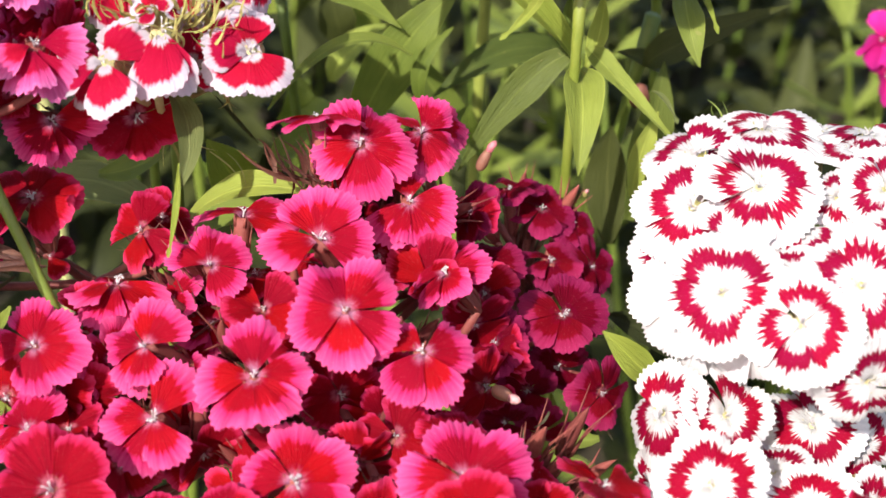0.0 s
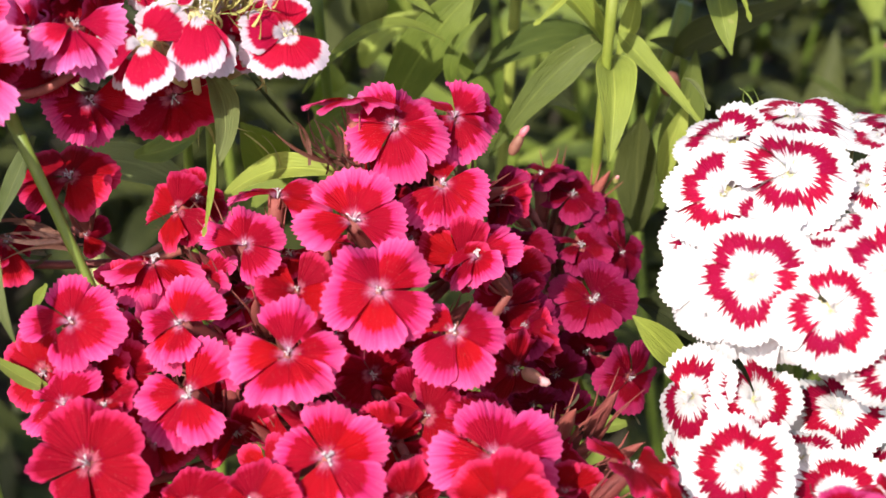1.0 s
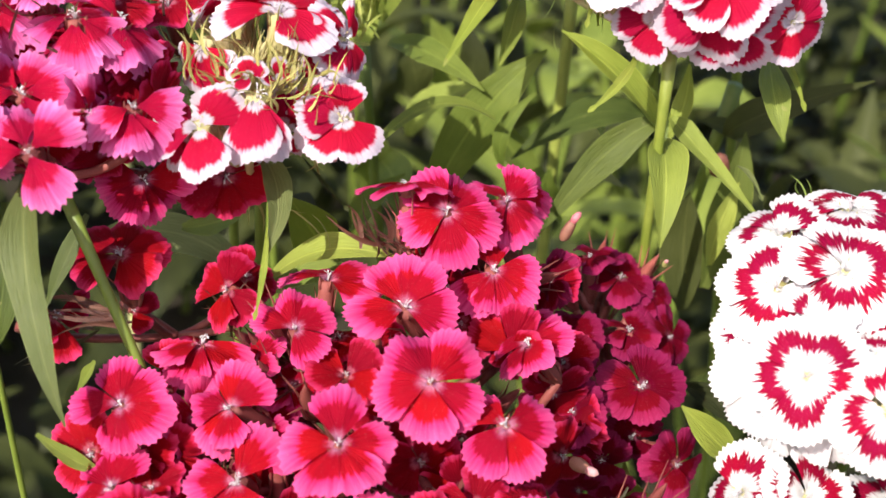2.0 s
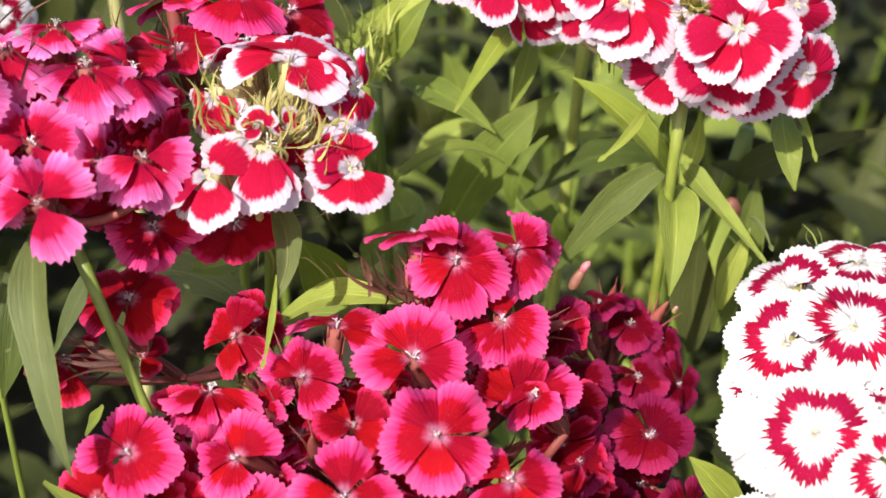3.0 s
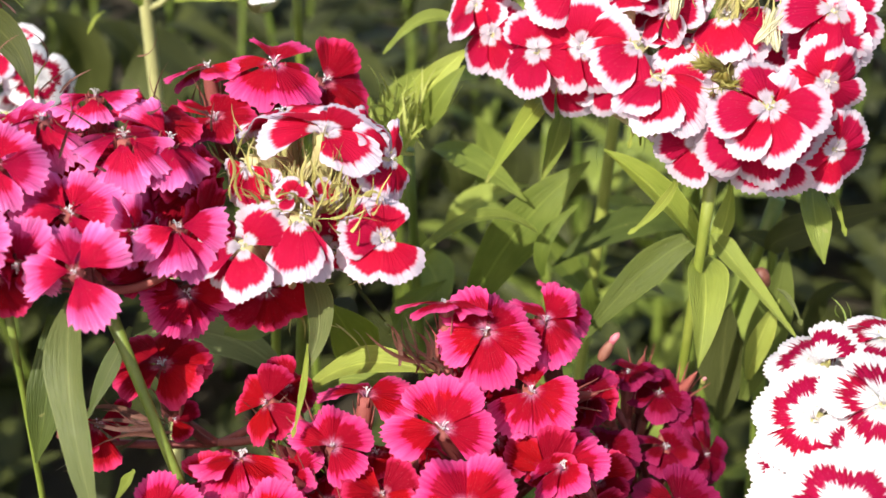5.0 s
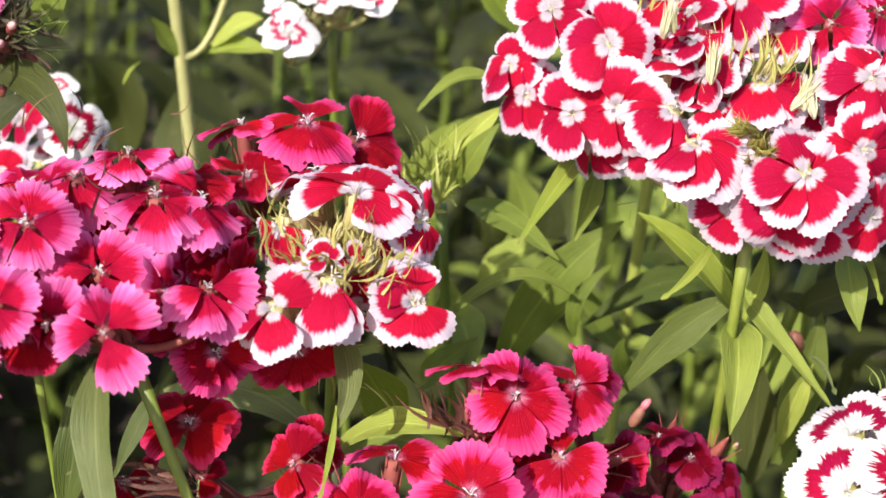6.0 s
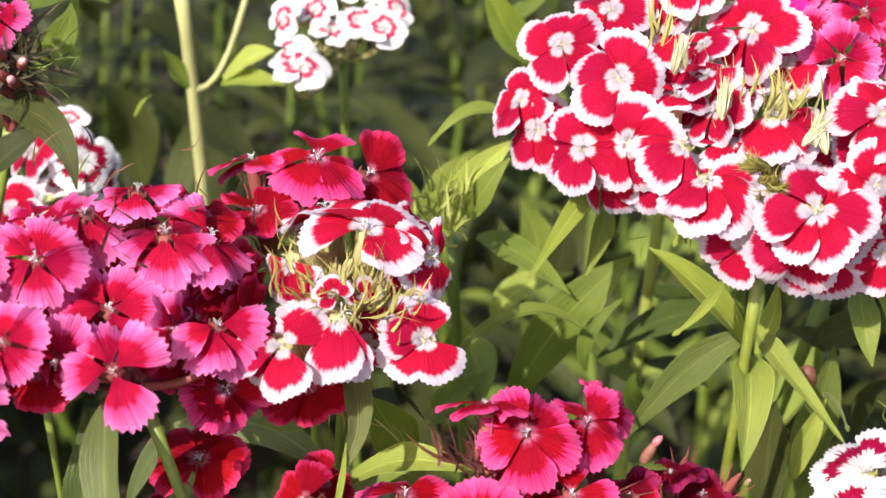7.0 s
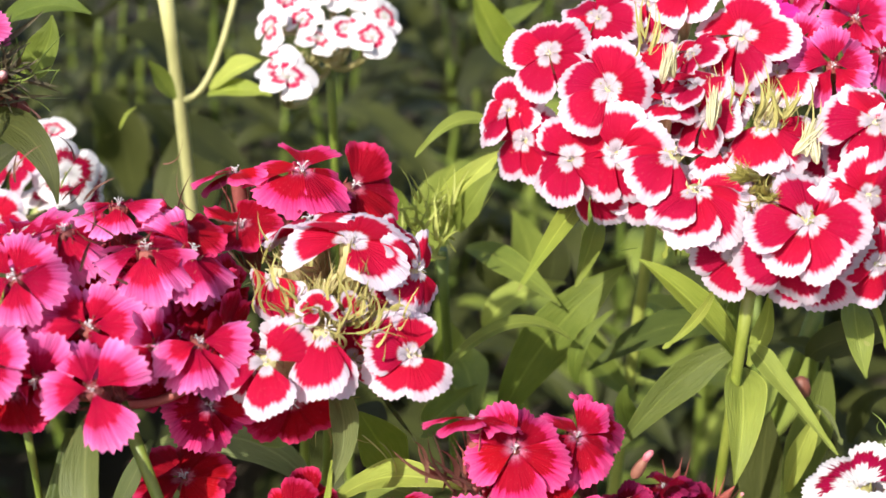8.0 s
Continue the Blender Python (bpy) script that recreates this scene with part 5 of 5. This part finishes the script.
leaf(edged_left, (-0.0191, 0.3340, 0.4058), (-0.0149, 0.3290, 0.4147), (-0.0056, 0.3280, 0.4239), 0.0080, "green", fold=0.35)
leaf(edged_left, (-0.0542, 0.3043, 0.4247), (-0.0452, 0.3034, 0.4270), (-0.0373, 0.3013, 0.4335), 0.0075, "green", fold=0.35)
leaf(edged_left, (-0.0252, 0.2873, 0.4508), (-0.0202, 0.2783, 0.4492), (-0.0156, 0.2724, 0.4468), 0.0010, "deep_shaded", fold=0.35)
bracts(crimson_near, (-0.0079, 0.2610, 0.4439), (-0.5, -0.3, 1), 14, 0.014, "maroon", 156, 35, 0.003)
leaf(edged_right, (0.0493, 0.3018, 0.4451), (0.0484, 0.2872, 0.4428), (0.0464, 0.2779, 0.4334), 0.0098, "green", (0.01, -0.79, 0.62), fold=0.7, wave=0.1, shape=0.3)
leaf(edged_right, (0.0496, 0.3043, 0.4451), (0.0389, 0.2998, 0.4615), (0.0275, 0.3018, 0.4708), 0.0075, "lime", (0.25, -0.65, 0.75), fold=0.6)
leaf(edged_right, (0.0491, 0.3075, 0.4440), (0.0481, 0.3105, 0.4507), (0.0491, 0.3117, 0.4586), 0.0037, "green", (-0.5, -0.8, 0.3), fold=0.4)
leaf(edged_right, (0.0515, 0.3065, 0.4432), (0.0547, 0.3090, 0.4504), (0.0555, 0.3105, 0.4587), 0.0047, "lime", (-0.5, -0.8, 0.3), fold=0.4)
leaf(edged_right, (0.0425, 0.2960, 0.4683), (0.0378, 0.2844, 0.4674), (0.0311, 0.2791, 0.4639), 0.0022, "lime", (-0.3, -0.8, 0.4), fold=0.4)
leaf(edged_right, (0.0499, 0.3090, 0.4462), (0.0377, 0.3075, 0.4385), (0.0234, 0.3039, 0.4210), 0.0080, "mid", (0.35, -0.70, 0.60), fold=0.22)
leaf(edged_right, (0.0517, 0.3076, 0.4476), (0.0580, 0.2989, 0.4429), (0.0676, 0.2862, 0.4351), 0.0054, "green", (0.35, -0.8, 0.5), fold=0.4, shape=0.2)
leaf(edged_right, (0.0167, 0.3218, 0.4740), (0.0120, 0.3104, 0.4733), (0.0034, 0.2979, 0.4652), 0.0052, "lime", (-0.3, -0.85, 0.4), fold=0.3, shape=0.25)
leaf(edged_right, (0.0209, 0.3323, 0.4671), (0.0186, 0.3224, 0.4630), (0.0154, 0.3150, 0.4569), 0.0054, "green", (0.4, -0.8, 0.4), fold=0.3)
leaf(edged_right, (0.0723, 0.3108, 0.4593), (0.0717, 0.3009, 0.4561), (0.0734, 0.2946, 0.4480), 0.0072, "green", (0.2, -0.9, 0.4), fold=0.25)
leaf(edged_right, (0.0723, 0.3047, 0.4620), (0.0738, 0.2970, 0.4630), (0.0749, 0.2861, 0.4594), 0.0018, "lime", fold=0.35)
leaf(edged_right, (0.0616, 0.2824, 0.4494), (0.0635, 0.2779, 0.4496), (0.0649, 0.2717, 0.4476), 0.0012, "dull", fold=0.35)
leaf(edged_right, (0.0350, 0.3029, 0.4712), (0.0337, 0.2994, 0.4774), (0.0321, 0.2972, 0.4735), 0.0016, "lime", fold=0.35)
leaf(bud_head_left, (-0.1030, 0.3294, 0.4974), (-0.0953, 0.3278, 0.5044), (-0.0926, 0.3282, 0.5124), 0.0080, "green", (-0.2, -0.9, 0.3), fold=0.3)
leaf(bud_head_left, (-0.1107, 0.3460, 0.5027), (-0.0987, 0.3421, 0.5094), (-0.0873, 0.3385, 0.5088), 0.0070, "green", fold=0.35)
leaf(bud_head_left, (-0.1111, 0.3181, 0.4937), (-0.0934, 0.3043, 0.4960), (-0.0861, 0.2947, 0.4857), 0.0076, "deep_shaded", (0.1, -0.8, 0.6), fold=0.35)
leaf(bud_head_left, (-0.1143, 0.3156, 0.4757), (-0.1057, 0.3155, 0.4838), (-0.0977, 0.3171, 0.4891), 0.0078, "deep_shaded", fold=0.35)
bracts(bud_head_left, (-0.0978, 0.3102, 0.5052), (0.5, -0.3, 0.8), 14, 0.011, "leafy", 157, 60, 0.005)
closed_buds(bud_head_left, (-0.1013, 0.3125, 0.5054), (0.0018, 0.0019, 0.0018), 10, "maroon", 158, 0.007)
leaf(bud_head_green, (-0.0151, 0.3405, 0.4543), (-0.0097, 0.3405, 0.4666), (0.0001, 0.3422, 0.4762), 0.0079, "lime", (0.1, -0.75, 0.6), fold=0.3)
leaf(bud_head_green, (-0.0101, 0.3388, 0.4575), (-0.0071, 0.3364, 0.4660), (-0.0012, 0.3373, 0.4739), 0.0061, "green", (-0.2, -0.8, 0.5), fold=0.3)
leaf(bud_head_green, (-0.0200, 0.3945, 0.4197), (-0.0192, 0.3960, 0.4346), (-0.0139, 0.3958, 0.4473), 0.0134, "green", (0.1, -0.8, 0.55), fold=0.2)
leaf(bud_head_green, (-0.0286, 0.3738, 0.4358), (-0.0282, 0.3727, 0.4464), (-0.0334, 0.3689, 0.4533), 0.0084, "green", fold=0.35)
leaf(bud_head_green, (-0.0092, 0.3568, 0.4438), (0.0009, 0.3434, 0.4468), (0.0127, 0.3296, 0.4438), 0.0071, "green", (0, -0.7, 0.7), fold=0.3)
leaf(bud_head_green, (-0.0025, 0.4104, 0.4024), (-0.0042, 0.4084, 0.4112), (-0.0058, 0.4113, 0.4222), 0.0110, "deep_shaded", (0.1, -0.85, 0.5), fold=0.2)
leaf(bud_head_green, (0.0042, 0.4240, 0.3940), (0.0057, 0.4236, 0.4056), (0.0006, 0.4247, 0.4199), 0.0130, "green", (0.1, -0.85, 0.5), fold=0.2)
leaf(bud_head_green, (0.0086, 0.4094, 0.4013), (0.0123, 0.4089, 0.4127), (0.0097, 0.4118, 0.4237), 0.0094, "deep_shaded", (-0.1, -0.85, 0.5), fold=0.2)
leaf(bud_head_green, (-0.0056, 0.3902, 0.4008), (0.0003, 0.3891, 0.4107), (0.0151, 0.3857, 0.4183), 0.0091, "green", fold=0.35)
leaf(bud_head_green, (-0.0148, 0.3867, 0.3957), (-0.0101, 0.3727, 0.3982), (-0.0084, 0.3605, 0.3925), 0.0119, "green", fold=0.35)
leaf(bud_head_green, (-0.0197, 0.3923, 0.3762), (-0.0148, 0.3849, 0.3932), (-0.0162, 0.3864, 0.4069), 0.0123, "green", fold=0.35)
leaf(bud_head_green, (0.0018, 0.4568, 0.4182), (-0.0107, 0.4420, 0.4247), (-0.0233, 0.4337, 0.4232), 0.0072, "green", (0, -0.7, 0.7), fold=0.25)
leaf(bare_stalk, (-0.0010, 0.3360, 0.4092), (0.0108, 0.3336, 0.4339), (0.0273, 0.3364, 0.4505), 0.0125, "green", (0.21, -0.78, 0.59), fold=0.2, wave=0.06, shape=0.45)
leaf(bare_stalk, (0.0146, 0.3160, 0.4435), (-0.0001, 0.3086, 0.4507), (-0.0156, 0.2928, 0.4441), 0.0036, "green", (0.02, -0.48, 0.88), fold=0.4)
leaf(bare_stalk, (0.0166, 0.3231, 0.4278), (0.0170, 0.3236, 0.4368), (0.0243, 0.3256, 0.4452), 0.0043, "green", (-0.19, -0.64, 0.75), fold=0.35)
leaf(bare_stalk, (0.0002, 0.3394, 0.4814), (-0.0092, 0.3375, 0.4851), (-0.0188, 0.3302, 0.4798), 0.0037, "green", (0.13, -0.41, 0.90), fold=0.4)
leaf(bare_stalk, (0.0538, 0.3537, 0.4234), (0.0378, 0.3475, 0.4280), (0.0192, 0.3373, 0.4218), 0.0085, "mid", (0, -0.7, 0.7), fold=0.25)
leaf(bare_stalk, (0.0335, 0.3732, 0.3909), (0.0210, 0.3729, 0.4055), (0.0162, 0.3744, 0.4187), 0.0083, "green", fold=0.35)
leaf(bare_stalk, (0.0311, 0.3331, 0.4069), (0.0276, 0.3289, 0.4169), (0.0280, 0.3268, 0.4250), 0.0054, "green", fold=0.35)
leaf(bare_stalk, (0.0341, 0.3687, 0.4014), (0.0406, 0.3621, 0.4044), (0.0478, 0.3504, 0.4061), 0.0058, "deep_shaded", fold=0.35)
leaf(bare_stalk, (0.0340, 0.3938, 0.4096), (0.0424, 0.3853, 0.4099), (0.0446, 0.3756, 0.4074), 0.0076, "green", fold=0.35)
leaf(reddish_stalk, (0.0637, 0.3189, 0.3966), (0.0686, 0.3213, 0.4165), (0.0718, 0.3255, 0.4342), 0.0104, "mid", (0.2, -0.9, 0.3), fold=0.2)
leaf(reddish_stalk, (0.0625, 0.3087, 0.4094), (0.0643, 0.3086, 0.4200), (0.0682, 0.3108, 0.4295), 0.0062, "lime", (0.3, -0.85, 0.4), fold=0.3)
leaf(reddish_stalk, (0.0601, 0.3242, 0.3867), (0.0600, 0.3287, 0.4021), (0.0610, 0.3308, 0.4157), 0.0116, "deep_shaded", (-0.2, -0.9, 0.3), fold=0.25)
leaf(reddish_stalk, (0.0688, 0.3314, 0.4300), (0.0760, 0.3270, 0.4379), (0.0979, 0.3200, 0.4490), 0.0082, "deep_shaded", (0, -0.7, 0.7), fold=0.25)
leaf(reddish_stalk, (0.0757, 0.3375, 0.4241), (0.0694, 0.3351, 0.4299), (0.0625, 0.3346, 0.4326), 0.0054, "deep_shaded", fold=0.35)
leaf(reddish_stalk, (0.0848, 0.3524, 0.3924), (0.0876, 0.3519, 0.4036), (0.0932, 0.3445, 0.4125), 0.0058, "deep_shaded", fold=0.35)
leaf(reddish_stalk, (0.0852, 0.3343, 0.3962), (0.0890, 0.3310, 0.4040), (0.0950, 0.3263, 0.4111), 0.0070, "dull", fold=0.35)
leaf(pale_stem_far, (-0.0765, 0.3999, 0.4662), (-0.0686, 0.3975, 0.4728), (-0.0622, 0.3964, 0.4753), 0.0067, "lime", fold=0.35)
leaf(pale_stem_far, (-0.0771, 0.3993, 0.4649), (-0.0679, 0.3957, 0.4679), (-0.0595, 0.3935, 0.4671), 0.0055, "lime", fold=0.35)
leaf(pale_stem_far, (-0.0859, 0.4000, 0.4634), (-0.0886, 0.3986, 0.4695), (-0.0910, 0.3968, 0.4752), 0.0053, "green", fold=0.35)
# far leaves in the darkest green, with their shade put into the colour
leaf(pale_stem_far, (-0.1214, 0.5846, 0.3912), (-0.1328, 0.5802, 0.4088), (-0.1458, 0.5712, 0.4166), 0.0169, "deep_shaded", fold=0.35)
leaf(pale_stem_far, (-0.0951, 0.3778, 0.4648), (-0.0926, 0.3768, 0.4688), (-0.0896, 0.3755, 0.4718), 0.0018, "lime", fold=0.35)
leaf(pale_stem_far, (-0.0880, 0.4937, 0.3990), (-0.0998, 0.4922, 0.4107), (-0.1120, 0.4897, 0.4216), 0.0143, "deep_shaded", (0, -0.5, 0.85), fold=0.2)
leaf(pale_stem_far, (-0.1104, 0.4689, 0.3869), (-0.1096, 0.4854, 0.4008), (-0.1039, 0.5068, 0.4160), 0.0101, "deep_shaded", (0, -0.9, 0.3), fold=0.2)
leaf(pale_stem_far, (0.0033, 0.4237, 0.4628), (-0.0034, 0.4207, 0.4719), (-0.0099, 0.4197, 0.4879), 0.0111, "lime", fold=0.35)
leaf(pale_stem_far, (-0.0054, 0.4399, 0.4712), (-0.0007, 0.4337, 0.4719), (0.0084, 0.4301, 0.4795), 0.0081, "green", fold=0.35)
leaf(pale_stem_far, (-0.1201, 0.5690, 0.3521), (-0.1254, 0.5629, 0.3784), (-0.1379, 0.5509, 0.3969), 0.0202, "deep_shaded", (0, -0.6, 0.8), fold=0.2)
leaf(pale_stem_far, (-0.1252, 0.5454, 0.3423), (-0.1122, 0.5452, 0.3707), (-0.0996, 0.5409, 0.3929), 0.0197, "deep_shaded", (0, -0.6, 0.8), fold=0.2)
leaf(pale_stem_far, (-0.1122, 0.5843, 0.3448), (-0.1223, 0.5751, 0.3659), (-0.1295, 0.5655, 0.3864), 0.0184, "deep_shaded", (0, -0.6, 0.8), fold=0.2)
leaf(pale_stem_far, (-0.1451, 0.5639, 0.3542), (-0.1456, 0.5595, 0.3819), (-0.1534, 0.5488, 0.4021), 0.0202, "deep_shaded", (0, -0.6, 0.8), fold=0.2)


# ---------------------------------------------------------------- leafy shoots behind and between
def leafy_shoot(height, pairs, length, width, colour, seed):
    rng = random.Random(seed)
    root = new("leafy_shoot")
    lean = Vector((rng.uniform(-0.05, 0.05), rng.uniform(-0.05, 0.05), height))
    pts = bezier((0, 0, 0), lean * 0.5 + Vector((rng.uniform(-0.015, 0.015), rng.uniform(-0.015, 0.015), 0)), lean, 21)
    radii = [0.0021 * (1.2 - 0.5 * i / 20) * (1.3 if i % 4 == 0 else 1) for i in range(21)]
    part("stem", tube_mesh("stem", pts, radii, 8), STEM_GREEN, root)
    az = rng.uniform(0, 180)
    for k in range(pairs):
        p = pts[min(20, int(20 * (0.12 + 0.88 * k / (pairs - 1))))]
        az += 90 + rng.uniform(-15, 15)
        for half in (0, 180):
            th = radians(az + half + rng.uniform(-12, 12))
            o = Vector((math.cos(th), math.sin(th), 0))
            ln = length * rng.uniform(0.7, 1.15) * (0.65 if k == pairs - 1 else 1)
            rise, droop = rng.uniform(0.35, 0.75), rng.uniform(-0.15, 0.45)
            mid = p + o * ln * 0.5 + Vector((0, 0, ln * rise * 0.55))
            tip = p + o * ln * 0.92 + Vector((0, 0, ln * (rise - droop)))
            verts, faces, uvs = leaf_data(bezier(p, mid, tip, 13), width * rng.uniform(0.75, 1.2), (0, 0, 1), rng.uniform(0.15, 0.45), 0.12, rng, 0.4, 5)
            part("leaf", mesh_of("leaf", verts, faces, uvs), LEAF_MATS[colour], root)
    return tagged(root, "leafy green shoot of a sweet william without open flowers", "plant", "leafy shoots in the bed")


shoot_rng = random.Random(11)
shoots = []
for k, (h, pairs, ln, wd, colour) in enumerate(((0.30, 5, 0.10, 0.023, "green"), (0.33, 6, 0.09, 0.020, "deep_shaded"), (0.26, 5, 0.105, 0.025, "deep_shaded"), (0.22, 5, 0.085, 0.022, "deep_shaded"), (0.29, 6, 0.08, 0.019, "green"))):
    s = leafy_shoot(h, pairs, ln, wd, colour, 40 + k)
    s.location = (-0.55 + 0.25 * k, 0.86 + 0.03 * k, 0)
    shoots.append(s)
for k in range(150):
    depth = shoot_rng.uniform(0.0, 1.0)
    y = 0.40 + 1.05 * depth
    if k < 70:
        x = shoot_rng.uniform(-0.24, 0.30) * (0.75 + 1.1 * depth) - 0.02
    else:
        x = shoot_rng.choice((-1, 1)) * shoot_rng.uniform(0.24 + 0.3 * depth, 0.95)
        y = shoot_rng.uniform(0.05, 1.5) if abs(x) > 0.45 else y
    turned, size = shoot_rng.uniform(0, 360), shoot_rng.uniform(0.75, 1.05)
    if (y < 0.64 and -0.36 < x < -0.03) or (y < 0.85 and -0.30 < x < -0.10):
        continue  # bare soil below the heads
    if y < 0.56 and -0.03 <= x < 0.22 and (k % 3 or y < 0.5):
        continue
    # back shoots mostly take the darkened green, which stands in for shade there
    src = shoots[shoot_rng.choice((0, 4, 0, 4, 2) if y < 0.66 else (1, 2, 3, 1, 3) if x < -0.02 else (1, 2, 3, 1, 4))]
    s = size * (0.85 if y < 0.52 else 1.0)
    c = copy_thing(src, pose(x, y, 0, 0, 0, turned))
    c.scale = (s, s, s)

# extra unseen shoots at the left, added to shade the soil behind the heads
for k in range(34):
    x, y = shoot_rng.uniform(-0.62, -0.27), shoot_rng.uniform(0.12, 0.72)
    s = shoot_rng.uniform(0.85, 1.1)
    c = copy_thing(shoots[shoot_rng.choice((0, 1, 2, 4))], pose(x, y, 0, 0, 0, shoot_rng.uniform(0, 360)))
    c.scale = (s, s, s)

# a narrow white sliver on a crimson flower, cut from the petal shape
scrap = new("petal_scrap", petal_mesh("petal_scrap", 9, 3, 0.03, 0.03, 0.02, 0.02, random.Random(3), 0.02, 0.05))
scrap.data.materials.append(PETAL_MATS["pale"])
scrap.matrix_basis = Matrix.Translation((0.0221, 0.2076, 0.4234)) @ axes_of((-0.01, -0.64, 0.77)) @ pose(0, 0, 0, 0, 0, -6) @ Matrix.Diagonal((0.0066, 0.0098, 0.004, 1))
tagged(scrap, "narrow white sliver on a crimson flower", "petal")

# low seedlings and fallen leaves on the soil
low_rng = random.Random(77)
verts, faces, uvs = [], [], []
for k in range(4600):
    ang, far = low_rng.uniform(0, 6.28), math.sqrt(low_rng.random()) * (0.95 + 0.22 * math.sin(3 * k) * low_rng.random())
    x, y = 1.1 * far * math.cos(ang), 0.85 + 1.05 * far * math.sin(ang)
    p = Vector((x, y, low_rng.uniform(0.0, 0.07)))
    th = low_rng.uniform(0, 6.28)
    ln = low_rng.uniform(0.03, 0.07)
    o = Vector((math.cos(th), math.sin(th), 0)) * ln
    up = Vector((0, 0, ln * low_rng.uniform(0.0, 1.0)))
    v, f, u = leaf_data(bezier(p, p + o * 0.5 + up * 0.7, p + o + up * 0.6, 7), ln * low_rng.uniform(0.3, 0.5), (0, 0, 1), 0.3, 0.1, low_rng, 0.45, 3)
    n0 = len(verts)
    verts += v
    uvs += u
    faces += [tuple(i + n0 for i in q) for q in f]
low = new("undergrowth", mesh_of("undergrowth", verts, faces, uvs))
# the darkened green carries the shade down at the soil
low.data.materials.append(LEAF_MATS["deep_shaded"])
tagged(low, "low green weeds and seedling leaves on dark soil", "undergrowth", kind="stuff")

# ---------------------------------------------------------------- ground
xs = [-400, -60, -15, -5, -2.4] + [-1.6 + 0.022 * i for i in range(146)] + [2.4, 5, 15, 60, 400]
ys = [-400, -60, -15, -5, -1.5] + [-0.6 + 0.022 * i for i in range(136)] + [3.2, 5, 15, 60, 400]
verts = []
for y in ys:
    for x in xs:
        near = 1.0 if abs(x) < 1.7 and -0.7 < y < 2.5 else 0.0
        z = near * (0.016 * noise.noise(Vector((x * 9, y * 9, 0))) + 0.007 * noise.noise(Vector((x * 31, y * 31, 3.0)))) - 0.01
        verts.append((x, y, z))
ground = new("ground", mesh_of("ground", verts, grid_faces(len(ys), len(xs))))
ground.data.materials.append(SOIL)
tagged(ground, "dark crumbly garden soil of the flower bed", "ground", kind="structure")
